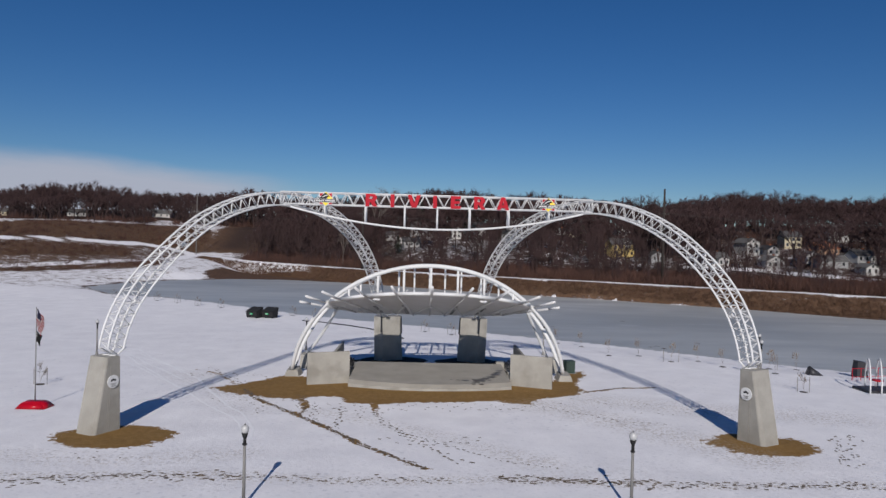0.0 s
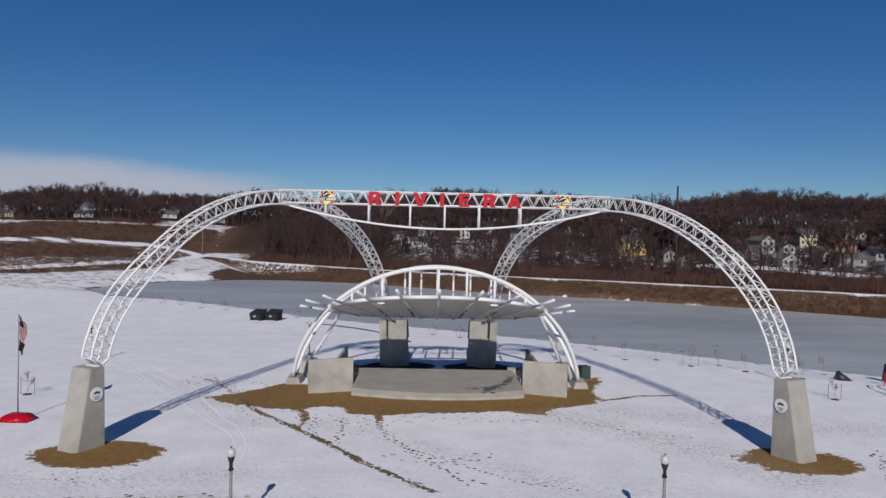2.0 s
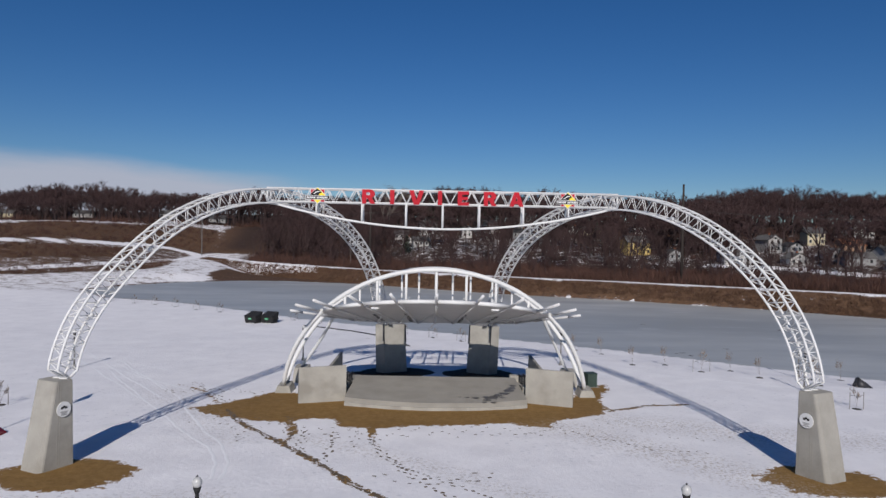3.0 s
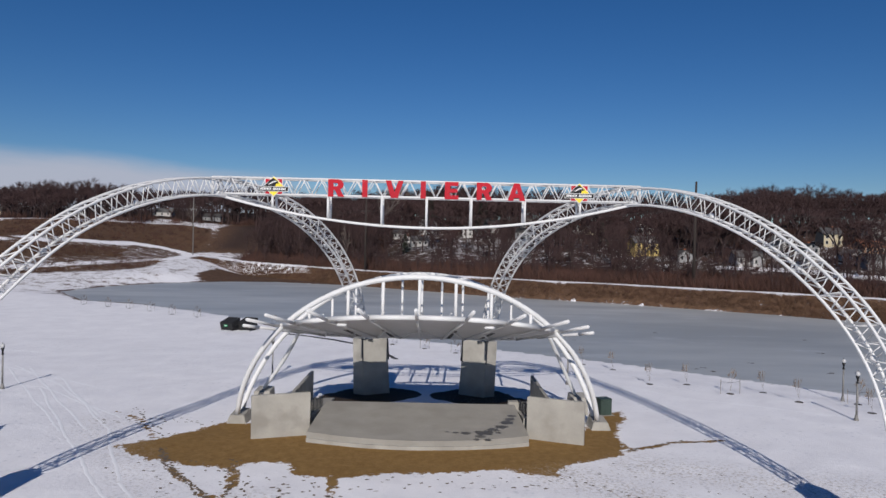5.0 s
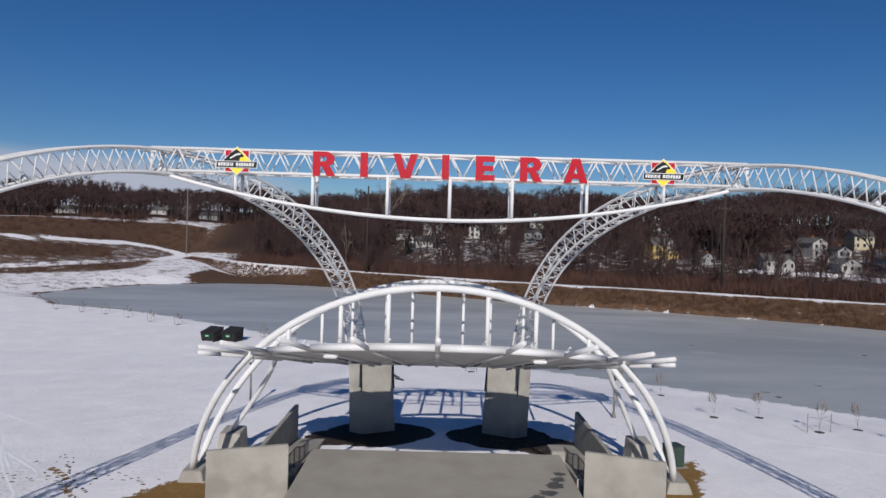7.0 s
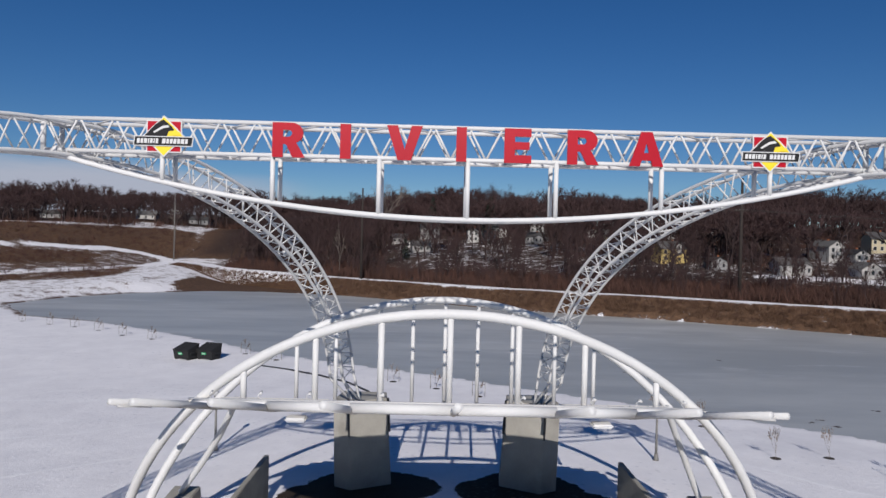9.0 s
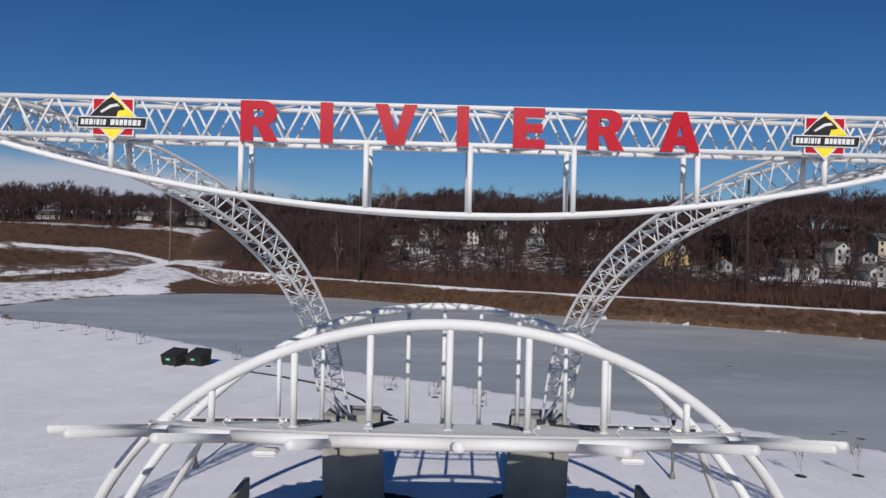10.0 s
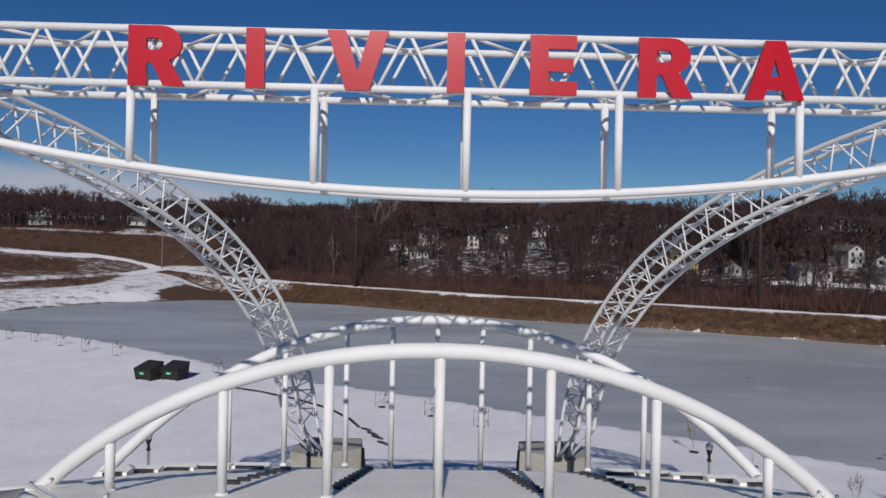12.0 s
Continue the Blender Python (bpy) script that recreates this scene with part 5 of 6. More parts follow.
PROTOS = [tree_soup(s, 1.0 * h) for s, h in ((1, 15), (2, 17), (3, 13), (4, 16), (5, 14), (6, 18))]
FAR = [tree_soup(s, h, depth=4, ends=9, fine=0.042, wide=1.9) for s, h in ((31, 15), (32, 17), (33, 14), (34, 16), (35, 15), (36, 18))]
SMALL = [tree_soup(20 + s, 6.0, depth=4, thin=0.8) for s in range(4)]
wood_places, brush_places, reed_places, small_places = [], [], [], []
rng = np.random.RandomState(12)
HXY = np.array([(h[0], h[1]) for h in HOUSES])


def free(x, y, gap):
    d = np.hypot(HXY[:, 0] - x, HXY[:, 1] - y)
    if d.min() < gap:
        return False
    # keep the view of the houses from the pond open
    ahead = (np.abs(HXY[:, 0] - x * HXY[:, 1] / y) < 5.5) & (HXY[:, 1] - y > 0) & (HXY[:, 1] - y < (70 if x < 50 else 30))
    return not (ahead.any() and rng.rand() < (0.82 if x < 50 else 0.35))


far_places = []
for _ in range(3000):
    x = rng.uniform(-75, 230)
    dn = rng.uniform(9, 75)
    y = np.interp(x, TOE_X, TOE_Y) + dn
    if (dn < 60 and x > -20 and rng.rand() < 0.45) or abs(x) > 0.75 * y + 40 or not free(x, y, 7):
        continue
    wood_places.append((x, y, 0, rng.uniform(0, 6.28), rng.uniform(0.62, 1.02) * (1.0 if dn > 20 else 0.75) * (0.8 if x > 60 else 1.0), rng.randint(0, 6)))
    if len(wood_places) >= 380:
        break
for _ in range(9000):
    x = rng.uniform(-75, 330)
    dn = rng.choice((rng.uniform(50, 140), rng.uniform(110, 215), rng.uniform(170, 230)))
    y = np.interp(x, TOE_X, TOE_Y) + dn
    if abs(x) > 0.75 * y + 40 or not free(x, y, 6):
        continue
    far_places.append((x, y, 0, rng.uniform(0, 6.28), rng.uniform(0.66, 1.0) * (0.86 if x > 60 else 1.0), rng.randint(0, 6)))
    if len(far_places) >= 1500:
        break
for _ in range(9000):
    x = rng.uniform(-400, -60)
    y = rng.uniform(352, 520) - np.clip(-95 - x, 0, 90) * 0.75
    if abs(x) > 0.75 * y + 40 or not free(x, y, 6) or (y + np.clip(-95 - x, 0, 90) * 0.75 < 378 and rng.rand() < 0.75):
        continue
    far_places.append((x, y, 0, rng.uniform(0, 6.28), rng.uniform(0.66, 0.98), rng.randint(0, 6)))
    if len(far_places) >= 2250:
        break
for _ in range(14000):
    x = rng.uniform(-150, 260)
    dn = rng.uniform(5, 34) if rng.rand() < 0.7 else rng.uniform(20, 150)
    y = np.interp(x, TOE_X, TOE_Y) + dn
    if x < -72 or abs(x) > 0.75 * y + 30 or not free(x, y, 6):
        continue
    if rng.rand() < 0.10:
        small_places.append((x, y, 0, rng.uniform(0, 6.28), rng.uniform(0.5, 1.1), rng.randint(0, 4)))
    else:
        brush_places.append((x, y, 0, rng.uniform(0, 6.28), rng.uniform(1.2, 3.4) * (0.9 if dn > 34 else 1), rng.randint(0, 5)))
for _ in range(9000):
    x = rng.uniform(-90, 190)
    dn = rng.uniform(-9.5, -1.2)
    y = np.interp(x, TOE_X, TOE_Y) + dn
    if pond_distance(np.array([x]), np.array([y]))[0] < 0.3 or abs(x) > 0.75 * y + 20:
        continue
    reed_places.append((x, y, 0, rng.uniform(0, 6.28), rng.uniform(0.4, 1.2), rng.randint(0, 5)))
    if rng.rand() < 0.10:
        brush_places.append((x, y + 0.2, 0, rng.uniform(0, 6.28), rng.uniform(0.5, 1.2), rng.randint(0, 5)))
for _ in range(600):
    x = rng.uniform(-330, -75)
    y = rng.uniform(372, 470) - np.clip(-95 - x, 0, 55) * 0.75
    if abs(x) < 0.75 * y + 40 and free(x, y, 6):
        small_places.append((x, y, 0, rng.uniform(0, 6.28), rng.uniform(0.7, 1.3), rng.randint(0, 4)))

for _ in range(900):
    x = rng.uniform(-330, -85)
    y = rng.uniform(368, 400) - np.clip(-95 - x, 0, 90) * 0.75
    if abs(x) < 0.75 * y + 40 and free(x, y, 5) and rng.rand() < 0.5 + 0.5 * math.sin(x * 0.21) * math.sin(x * 0.083 + 1):
        brush_places.append((x, y, 0, rng.uniform(0, 6.28), rng.uniform(2.0, 4.2), rng.randint(0, 5)))
for _ in range(9000):
    x, y = rng.uniform(-220, -90), rng.uniform(180, 345)
    p = np.array([x]), np.array([y])
    on_slope = inside_distance(*p, SLOPE)[0] > 2
    if (on_slope or inside_distance(*p, PATCH)[0] > 0 or inside_distance(*p, STRIP)[0] > 0) and abs(x) < 0.75 * y + 30:
        if rng.rand() < 0.24:
            brush_places.append((x, y, 0, rng.uniform(0, 6.28), rng.uniform(0.8, 2.2), rng.randint(0, 5)))
        else:
            reed_places.append((x, y, 0, rng.uniform(0, 6.28), rng.uniform(0.5, 1.1), rng.randint(0, 5)))


def settle(places, sink=0.1):
    z = land(np.array([p[0] for p in places]), np.array([p[1] for p in places]))
    return [(p[0], p[1], float(q) - sink, *p[3:]) for p, q in zip(places, z)]


swell = waves(np.array([p[0] for p in far_places]), np.array([p[1] for p in far_places]), 0.045, 77)
far_places = [(*p[:4], p[4] * ((1.10 if p[0] > -75 else 1.0) + 0.24 * float(k)), p[5]) for p, k in zip(far_places, swell)]
far_places = settle(far_places)
wood_places, brush_places, reed_places, small_places = settle(wood_places), settle(brush_places), settle(reed_places), settle(small_places)
woods = tagged(scatter("woods", [(p[0], p[1]) for p in PROTOS], wood_places, BARK), "bare brown winter trees crowding the hillside", "woods", kind="stuff")
tagged(scatter("twig_crowns", [(p[0], p[2]) for p in PROTOS], wood_places, TWIG, woods), "fine leafless crowns", kind="stuff")
ridge = tagged(scatter("far_woods", [(p[0], p[1]) for p in FAR], far_places, BARK), "dense bare winter woods along the hilltop", "woods", kind="stuff")
tagged(scatter("twig_crowns", [(p[0], p[2]) for p in FAR], far_places, TWIG, ridge), "fine leafless crowns", kind="stuff")
saplings = tagged(scatter("thicket", [(p[0], p[1]) for p in SMALL], small_places, BARK), "thin bare saplings along the path", "thicket", kind="stuff")
tagged(scatter("twig_crowns", [(p[0], p[2]) for p in SMALL], small_places, TWIG, saplings), "fine leafless twigs", kind="stuff")
BUSH = [bush_soup(40 + i) for i in range(5)]
tagged(scatter("brush", BUSH, brush_places, BRUSH), "dry brown brush on the slope", "brush", kind="stuff")
tagged(scatter("dry_reeds", [bush_soup(60 + i, 22, 0.9, 1.0, 0.035) for i in range(5)], reed_places, REED), "dry tan grass on the pond bank", "dry grass", kind="stuff")


# ---- utility poles and wires ----
def utility_pole(x, y, h, r, mat, label):
    g = ground_z(x, y)
    th = thing("utility_pole", pose(x, y, g), label, "utility pole", "poles along the pond path")
    part("pole", tube(bmesh.new(), [(0, 0, -0.3), (0, 0, h)], r, 10, r_end=r * 0.6), mat, th, smooth=True)
    part("crossarm", block(bmesh.new(), -1.3, 1.3, -0.08, 0.08, h - 7.0, h - 6.8), mat, th)
    for k in (-1.15, -0.4, 0.4, 1.15):
        part("insulator", tube(bmesh.new(), [(k, 0, h - 6.8), (k, 0, h - 6.55)], 0.06, 8), POLE, th)
    return Vector((x, y, g + h - 6.55))


tops = [utility_pole(x, y, h, r, m, lb) for x, y, h, r, m, lb in (
    (-96, 292, 25, 0.20, POLE, "tall thin grey metal pole beside the path"), (-21, 229, 25, 0.36, WOOD, "tall dark wooden utility pole by the pond"),
    (63.6, 183.5, 25.5, 0.40, WOOD, "tall dark wooden utility pole by the pond"), (150, 132, 25, 0.36, WOOD, "tall dark wooden utility pole by the pond"))]
for a, b in zip(tops, tops[1:]):
    for k in (-1.15, 1.15):
        pts = [a.lerp(b, t) + Vector((k, 0, -2.5 * 4 * t * (1 - t))) for t in np.linspace(0, 1, 14)]
        tagged(part("power_line", tube(bmesh.new(), pts, 0.025, 4), CABLE), "thin black power line between the poles", "cable", "power lines")


# ---- marks in the snow ----
PRINT = material("trodden_snow", (0.12, 0.088, 0.058), 0.95, vary=0.45, scale=0.8, fine=6, bump=0)
RUT = material("packed_snow", (0.80, 0.80, 0.815), 0.8, vary=0.03, scale=0.8, fine=6, bump=0)


def along(line, step):
    out, left = [], 0.0
    for (ax, ay), (bx, by) in zip(line, line[1:]):
        n = math.hypot(bx - ax, by - ay)
        t = left
        while t < n:
            out.append((ax + (bx - ax) * t / n, ay + (by - ay) * t / n, math.atan2(by - ay, bx - ax)))
            t += step
        left = t - n
    return out


TRAILS = [  # step, spread, size, line
    (0.15, 0.16, 1.1, WORN[0][2:]), (0.5, 0.2, 1.1, [(-7.2, 53.7), (-7.0, 49.7), (-7.0, 47.0)]), (0.6, 0.2, 1.0, [(-5.8, 53.9), (-5.6, 50.3)]), (0.4, 0.25, 1.1, WORN[1]),
    (0.38, 0.3, 1.1, [(-4.6, 52), (-4.4, 50.8), (-3.3, 48.3), (-2.0, 45.5), (-0.6, 42.9), (0.7, 40.7), (1.8, 39.4)]),
    (0.42, 0.16, 0.8, [(-2.8, 46.8), (0.8, 43.0), (4.0, 40.1), (7.1, 38.9)]), (0.55, 0.25, 0.9, [(8.3, 56.1), (10.4, 53.9), (12.5, 51.8), (14.3, 50.6), (17.4, 50.1)]), (0.3, 0.35, 1.1, WORN[2]),
    (0.10, 0.7, 0.9, [(-24, 35.0), (-19.8, 35.7), (-17.3, 36.5), (-10.5, 36.6)]), (0.2, 0.7, 0.8, [(-10.5, 36.6), (0.5, 36.3)]), (0.06, 0.7, 0.9, [(3.2, 36.9), (6.7, 36.8), (12, 36.4)]),
    (0.12, 0.7, 0.9, [(12, 36.4), (15.8, 36.3), (24.4, 36.7)]), (0.22, 0.8, 1.0, [(29.3, 47.7), (26.7, 43.7), (24.7, 40.2)]), (0.3, 0.8, 0.9, [(-24, 66.5), (-19.5, 66.0), (-17.5, 62.5)]),
    (0.3, 0.9, 0.8, [(-23, 70.5), (-20.5, 67.5), (-15.5, 66.5)]), (0.5, 1.6, 0.8, [(-17.5, 56.5), (-14, 54.0), (-12, 51)]), (0.5, 2.2, 0.7, [(11, 57.5), (15, 56), (19, 52.5)]), (0.5, 1.5, 0.7, [(-21, 40.5), (-19, 38.5)]),
    (0.45, 0.9, 0.8, [(3.0, 45.0), (-1, 43.5), (-4, 44.5)]), (0.35, 1.6, 0.8, [(-14, 57), (-8, 53.8), (-2, 53.6), (4, 55), (9, 54.6)]), (0.3, 0.5, 0.9, [(-9.5, 54), (-9.2, 50.5), (-8.2, 48)]), (0.5, 1.2, 0.7, [(-10, 105.5), (-7.5, 103), (-5.5, 101)])]
rng = random.Random(8)
PV, PF = [], []
for step, spread, size, line in TRAILS:
    for i, (x, y, a) in enumerate(along(line, step)):
        off = rng.gauss(0, spread * 0.5) + (0.09 if i % 2 else -0.09)
        x, y = x - math.sin(a) * off, y + math.cos(a) * off
        a += rng.uniform(-0.5, 0.5)
        L, W = size * rng.uniform(0.08, 0.22), size * rng.uniform(0.055, 0.135)
        base = len(PV)
        for k in range(7):
            t = k * math.tau / 7
            u, v = L * math.cos(t) * rng.uniform(0.7, 1.2), W * math.sin(t) * rng.uniform(0.7, 1.2)
            PV.append((x + u * math.cos(a) - v * math.sin(a), y + u * math.sin(a) + v * math.cos(a)))
        PF.append(tuple(range(base, base + 7)))
pz = land(np.array([p[0] for p in PV]), np.array([p[1] for p in PV])) + 0.02 * waves(np.array([p[0] for p in PV]), np.array([p[1] for p in PV]), 0.9, 11)
tagged(soup("footprints", [(x, y, float(z) + 0.014) for (x, y), z in zip(PV, pz)], PF, PRINT), "dark footprints trodden through the snow to the soil", "footprints", kind="stuff")

RUTS = [[(-38.2, 98.1), (-35.6, 102.1), (-31.5, 104.4), (-27.5, 104.8), (-23.7, 103.9), (-21.2, 102.0), (-20.5, 99.8)], [(-33, 85.2), (-25.9, 88.1), (-21.3, 92.1), (-20.3, 96)], [(-25.5, 78.0), (-19.5, 82.7), (-14, 85.5)],
        [(-42.6, 86.8), (-30.7, 71.3), (-24.6, 63.4)], [(-40.6, 87.2), (-29, 71.6), (-22.9, 63.7)], [(-43.0, 88.5), (-33.1, 79.0), (-24.2, 68.1)],
        [(19.4, 84.1), (23.3, 79.0), (29.4, 75.5), (38, 71)], [(-17.2, 53.0), (-16.2, 51.5), (-14.6, 49.6), (-13.8, 48.1), (-13.1, 46.5), (-12.9, 45.5), (-12.5, 43.3)], [(-16.2, 53.5), (-14.4, 51.0), (-13.0, 48.1), (-12.4, 46.6), (-12.2, 45.3), (-12.1, 43.3)],
        [(-34.0, 77.4), (-26.2, 66.0), (-17.2, 53.0)], [(-35.0, 82.6), (-21.9, 64.3), (-16.2, 53.5)], [(-54.4, 92.7), (-40.6, 86.1), (-27.4, 77.0)], [(-43.4, 80.8), (-34.2, 78.1), (-22.2, 67.3)], [(-60, 101), (-45, 97.5), (-31, 98.5), (-20, 102)]]
RV, RF = [], []
for line in RUTS:
    pts = along(line, 0.5)
    for i, (x, y, a) in enumerate(pts):
        j = len(RV)
        wob = 0.07 * math.sin(i * 0.31) + 0.03 * math.sin(i * 1.7)
        for o, h in ((-0.20, -0.02), (-0.06, 0.008), (0.06, 0.008), (0.20, -0.02)):
            xx, yy = x - math.sin(a) * (o + wob), y + math.cos(a) * (o + wob)
            RV.append((xx, yy, h))
        if i:
            for k in range(3):
                RF.append((j - 4 + k, j - 3 + k, j + 1 + k, j + k))
rx, ry = np.array([p[0] for p in RV]), np.array([p[1] for p in RV])
rz_ = land(rx, ry) + 0.02 * waves(rx, ry, 0.9, 11)
tagged(soup("tyre_tracks", [(p[0], p[1], float(z) + p[2]) for p, z in zip(RV, rz_)], RF, RUT), "ridges of packed snow along old tyre tracks", "tracks", kind="stuff")


# ---- young trees with their stakes ----
SAPLING = material("sapling_bark", (0.20, 0.16, 0.13), 0.9, vary=0.2, scale=2, fine=12, bump=0)
STAKE = material("weathered_stake", (0.19, 0.165, 0.14), 0.9, vary=0.2, scale=2, fine=12, bump=0)
MULCH = material("dark_mulch", (0.04, 0.03, 0.024), 0.95, vary=0.3, scale=3, fine=20, bump=0.3)


def young_tree(seed, height, stakes):
    th = thing("young_tree", pose(0, 0, 0), "leafless young tree tied between wooden stakes in snow", "young tree", "young trees by the pond")
    V, F, T = tree_soup(seed, height, depth=3, thin=0.4)
    tagged(soup("trunk", [tuple(v) for v in V], [tuple(f) for f in F], SAPLING, th), kind="stuff")
    tagged(soup("twigs", [tuple(v) for v in V], [tuple(t) for t in T], SAPLING, th), kind="stuff")
    part("mulch", tube(bmesh.new(), [(0, 0, -0.15), (0, 0, 0.05)], 0.42, 14, r_end=0.35), MULCH, th)
    for k in stakes:
        part("stake", tube(bmesh.new(), [(k, 0.05, -0.1), (k, 0.05, 1.45)], 0.026, 6), STAKE, th)
        part("strap", tube(bmesh.new(), [(k, 0.05, 1.2), (0, 0, 1.1)], 0.015, 5), DARKM, th)
    return th


first = [young_tree(31, 2.6, ()), young_tree(32, 2.9, (-1.0, 1.0)), young_tree(33, 2.2, (-0.6, 0.6))]
spots = [(0, 21.2, 94.6), (0, 22.5, 85.2), (0, 26.4, 85.6), (1, 28.9, 81.1), (0, 32.7, 82.5), (0, 33.8, 78.0), (1, 39.5, 78.5), (0, 37.9, 74.0), (2, 35.2, 63.6), (2, -34.2, 60.3), (0, 18.5, 98.0), (0, 43.6, 80.0),
         (2, -5.0, 110.8), (2, -0.5, 107.6), (2, 3.5, 104.1), (2, -24.6, 126.2), (2, -19.8, 122.2), (2, -40.7, 136.8), (2, -46.2, 139.8), (2, -51.9, 144.5), (2, -57.4, 148.1), (2, -62.6, 150.4), (2, -68.9, 153.6)]
used = set()
for i, x, y in spots:
    m = pose(x, y, ground_z(x, y) - 0.02, 0, 0, (x * 37) % 40 - 20)
    if i in used:
        copy_thing(first[i], m)
    else:
        first[i].matrix_basis = m
        used.add(i)


# ---- playground at the edge of the lawn ----
play = thing("climbing_frame", pose(42.3, 65.0, ground_z(42.3, 65)), "white tube climbing arches over a dark pad with red seats", "climbing frame")
for k in (0.0, 1.1, 2.2):
    pts = [(k + 0.5 * math.cos(a) * 0, 1.8 * math.cos(a), 3.1 * math.sin(a)) for a in np.linspace(0, math.pi, 16)]
    pts = [(k + 0.9 * p[1] / 1.8, p[1], p[2]) for p in pts]
    part("arch_tube", tube(bmesh.new(), pts, 0.07, 10), WHITE, play, smooth=True)
part("pad", block(bmesh.new(), -0.8, 5.0, -1.4, 1.2, -0.2, 0.25, bevel=0.05), DARKM, play)
for k in (1.2, 3.2):
    part("seat", tube(bmesh.new(), [(k, 0.3, 0.9), (k, 0.3, 1.05)], 0.5, 16), RED, play, "red round seat")
    part("seat_post", tube(bmesh.new(), [(k, 0.3, 0.2), (k, 0.3, 0.9)], 0.05, 8), DARKM, play)
fence = thing("low_fence", pose(44.6, 71.0, ground_z(44.6, 71)), "low red metal fence at the playground", "fence")
for i in range(9):
    part("post", tube(bmesh.new(), [(i * 1.1, i * 0.25, -0.1), (i * 1.1, i * 0.25, 1.25)], 0.04, 6), RED, fence)
for z in (0.3, 1.2):
    part("rail", tube(bmesh.new(), [(0, 0, z), (8.8, 2.0, z)], 0.03, 6), RED, fence)
hut = thing("play_box", pose(48.3, 75.5, ground_z(48.3, 75.5)) @ Matrix.Diagonal((0.6, 0.6, 0.78, 1)), "dark grey play box with a sloping top", "play box")
part("body", loft(bmesh.new(), [(-1.1, -0.9, -0.1), (1.1, -0.9, -0.1), (1.1, 0.9, -0.1), (-1.1, 0.9, -0.1)], [(-0.8, -0.7, 2.4), (0.9, -0.7, 2.2), (0.9, 0.7, 2.2), (-0.8, 0.7, 2.4)]), DARKM, hut)
bm = bmesh.new()
loft(bm, [(-0.8, -0.6, -0.1), (1.0, -0.7, -0.1), (1.1, 0.6, -0.1), (-0.7, 0.6, -0.1)], [(-0.5, -0.2, 1.1), (0.2, -0.3, 0.5), (0.6, 0.3, 0.4), (-0.4, 0.3, 1.0)])
bmesh.ops.bevel(bm, geom=list(bm.edges), offset=0.12, segments=3, affect="EDGES")
mound = part("covered_mound", bm, DARKM, None, smooth=True)
mound.matrix_basis = pose(42.1, 74.0, ground_z(42.1, 74.0))
tagged(mound, "low dark covered heap on the snow", "heap")


# ---- odds and ends ----
pts = [(x, y, ground_z(x, y) + 0.05) for x, y in ((-21.5, 118.4), (-17.0, 115.9), (-13.0, 112.9), (-9.5, 109.3), (-7.2, 105.4), (-6.2, 102.8))]
tagged(part("drain_pipe", tube(bmesh.new(), pts, 0.11, 8), DARKM, None, smooth=True), "black drain pipe lying across the snow", "pipe")
for x, y in ((-5.5, 102.0), (-4.9, 100.7), (-4.45, 99.6), (-3.9, 98.0)):
    tagged(part("drain_pipe", tube(bmesh.new(), [(x - 0.45, y + 0.5, ground_z(x - 0.45, y + 0.5) + 0.02), (x, y, ground_z(x, y) + 0.07), (x + 0.35, y - 0.35, ground_z(x + 0.35, y - 0.35) + 0.0)], 0.11, 8), DARKM, None, smooth=True), "stretch of black drain pipe showing through the snow", "pipe")
rng = random.Random(21)
V, F = [], []
for x, y, r in ((37.5, 130.3, 0.7), (33.4, 99.1, 0.5), (33.8, 96.8, 0.6), (47.6, 97.2, 0.8), (32.2, 98.2, 0.5), (41, 103, 0.6), (55, 112, 0.8), (22, 120, 0.5), (-8, 140, 0.6), (60, 125, 0.8)):
    for k in range(4):
        b = len(V)
        cx, cy = x + rng.uniform(-0.6, 0.6) * r, y + rng.uniform(-0.4, 0.4) * r
        for a in range(6):
            q = r * rng.uniform(0.15, 0.5)
            V.append((cx + q * math.cos(a * 1.047), cy + 0.6 * q * math.sin(a * 1.047), ICE + 0.012))
        F.append(tuple(range(b, b + 6)))
tagged(soup("debris", V, F, BARK), "dark scraps frozen into the pond ice", "debris", kind="stuff")


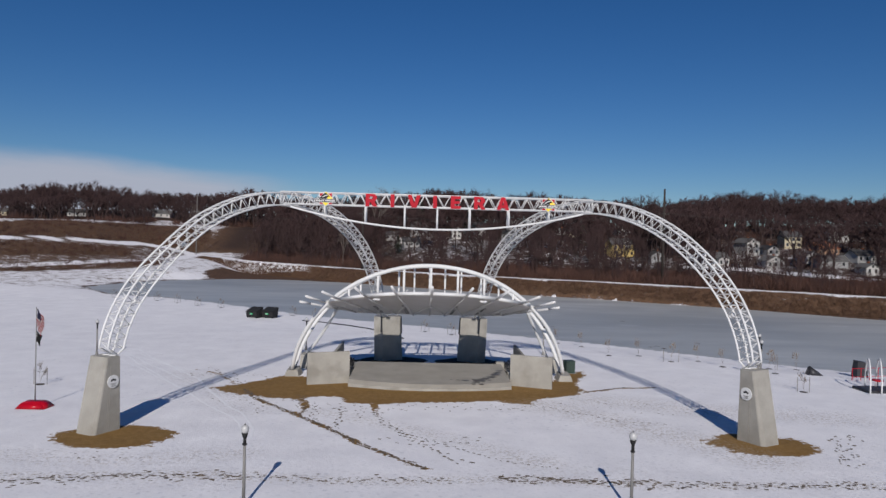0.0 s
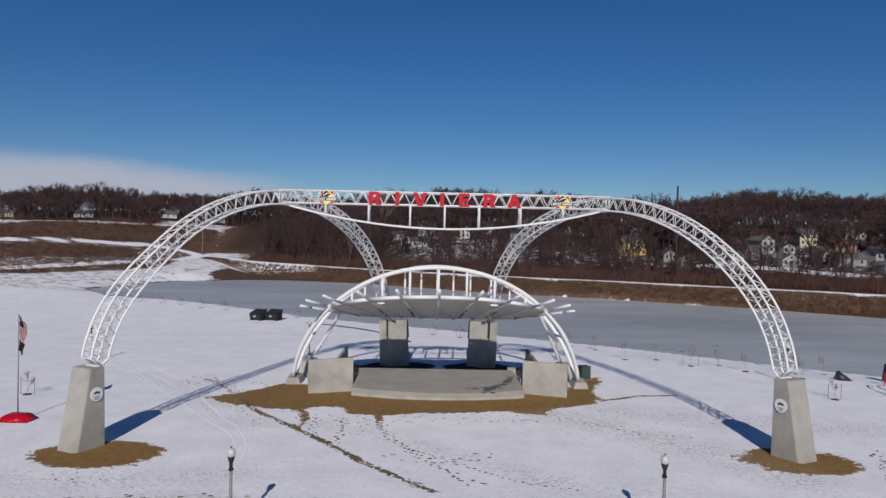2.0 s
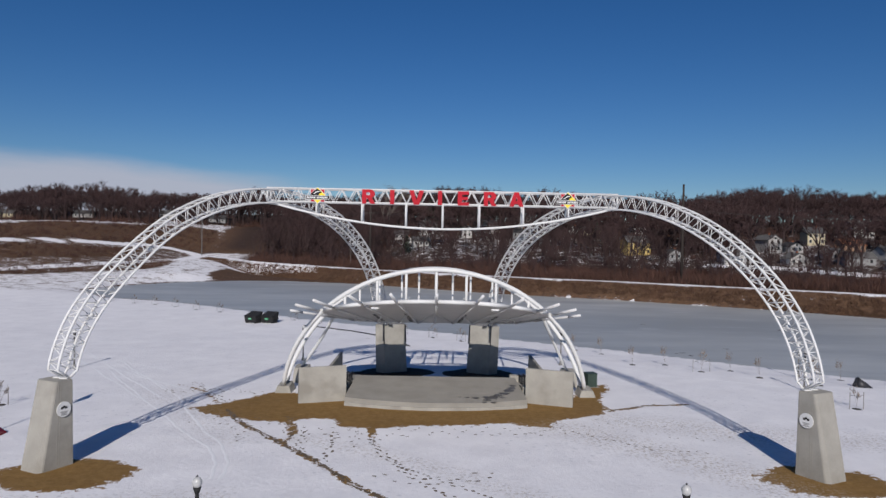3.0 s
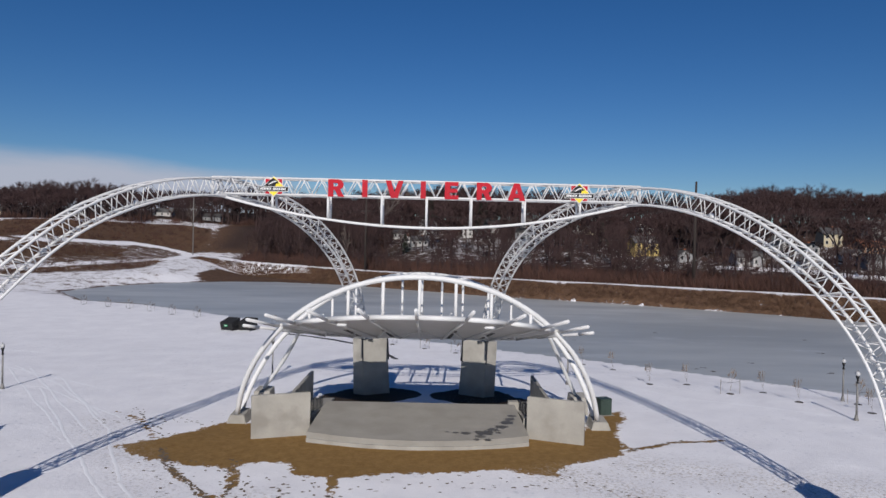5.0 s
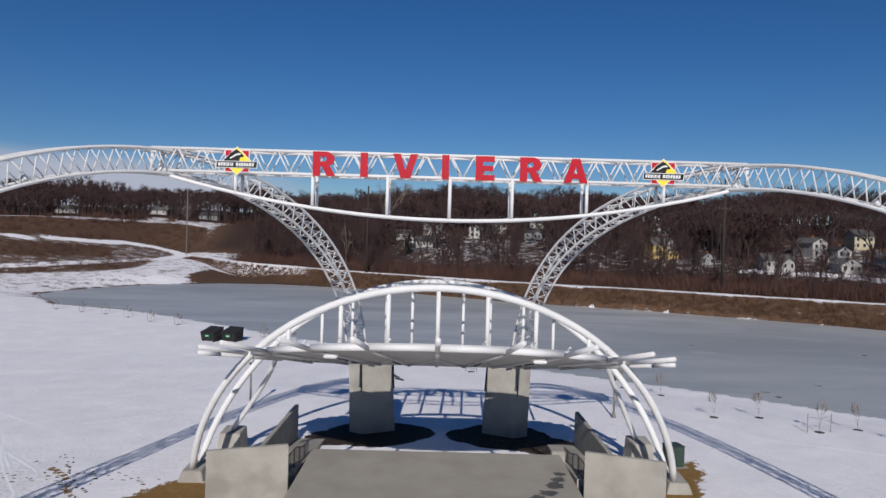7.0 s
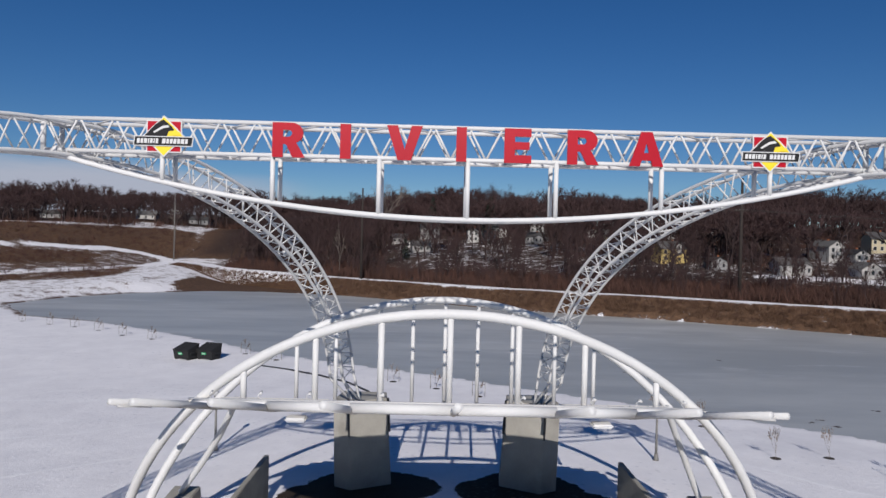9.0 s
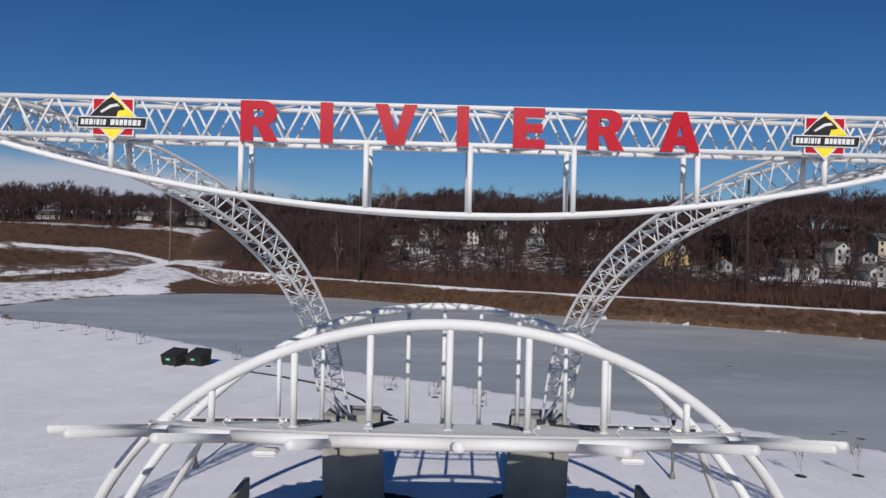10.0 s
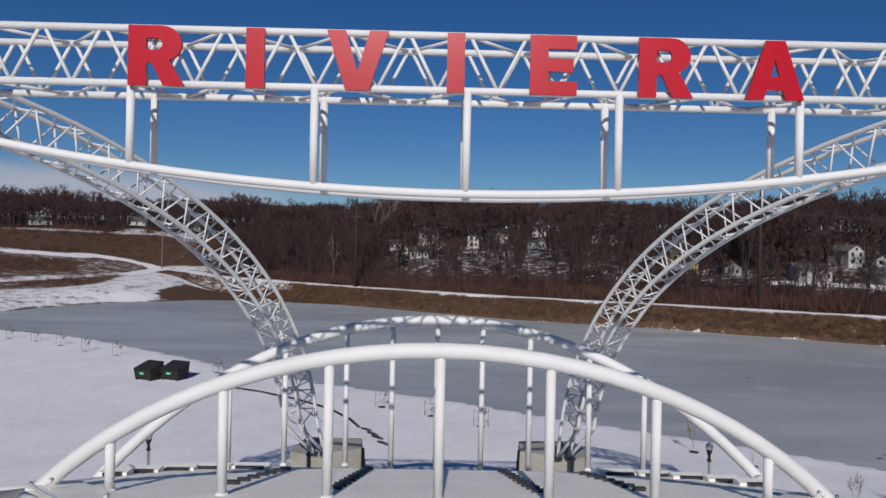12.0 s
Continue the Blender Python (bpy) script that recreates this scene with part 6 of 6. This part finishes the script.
def conifer(x, y, h, seed):
    rng = random.Random(seed)
    th = thing("conifer", pose(x, y, ground_z(x, y) - 0.1), "dark green conifer standing among bare trees", "tree", "conifers on the hill")
    part("trunk", tube(bmesh.new(), [(0, 0, 0), (0, 0, h * 0.95)], 0.2, 8, r_end=0.04), BARK, th, smooth=True)
    V, F = [], []
    for i in range(900):
        t = rng.random() ** 0.8
        z = h * (0.12 + 0.88 * t)
        r = (h * 0.26) * (1 - t) * rng.uniform(0.35, 1.0) + 0.1
        a = rng.random() * math.tau
        p = Vector((r * math.cos(a), r * math.sin(a), z - 0.25 * r))
        d = Vector((math.cos(a), math.sin(a), -0.2 + rng.uniform(-0.3, 0.3))) * rng.uniform(0.3, 0.7)
        sd = Vector((-math.sin(a), math.cos(a), rng.uniform(-0.4, 0.4))) * rng.uniform(0.12, 0.3)
        b = len(V)
        V += [tuple(p - sd), tuple(p + sd), tuple(p + d)]
        F.append((b, b + 1, b + 2))
    tagged(soup("crown", V, F, CONIFER, th), kind="stuff")


PALEBARK = material("pale_bark", (0.13, 0.105, 0.09), 0.9, vary=0.3, scale=0.3, fine=4, bump=0)


def lone_tree(x, y, h, seed, mat, label, wide, thin, ends):
    th = thing("bare_tree", pose(x, y, ground_z(x, y) - 0.1), label, "tree", "single trees on the hill")
    V, F, T = tree_soup(seed, h, depth=5, thin=thin, ends=ends, fine=0.022, wide=wide)
    tagged(soup("trunk", [tuple(v) for v in V], [tuple(f_) for f_ in F], mat, th), kind="stuff")
    tagged(soup("crown", [tuple(v) for v in V], [tuple(t) for t in T], mat, th), kind="stuff")


lone_tree(-21.5, 310, 27, 71, PALEBARK, "tall pale bare tree with a broad round crown", 2.0, 0.6, 6)
lone_tree(22.8, 300, 24, 72, BARK, "tall thin bare tree rising over the woods", 0.85, 0.8, 4)
lone_tree(-105.2, 318, 19, 73, PALEBARK, "pale bare tree at the edge of the woods", 0.5, 0.8, 1)
lone_tree(-29.3, 246, 16, 74, PALEBARK, "pale forked bare tree behind the pond path", 0.6, 1.1, 1)
lone_tree(67, 197, 18, 77, BARK, "dark bare tree behind the utility pole", 0.8, 1.2, 5)
lone_tree(90, 290, 19, 75, BARK, "broad bare tree above the houses", 2.0, 0.9, 6)
lone_tree(146, 282, 19, 76, BARK, "broad bare tree above the houses", 2.0, 0.9, 6)
for i, (x, y, h) in enumerate(((19.6, 292, 18), (18.4, 294, 15), (-1.9, 308, 18), (60, 262, 9), (-11, 276, 7))):
    conifer(x, y, h, 50 + i)
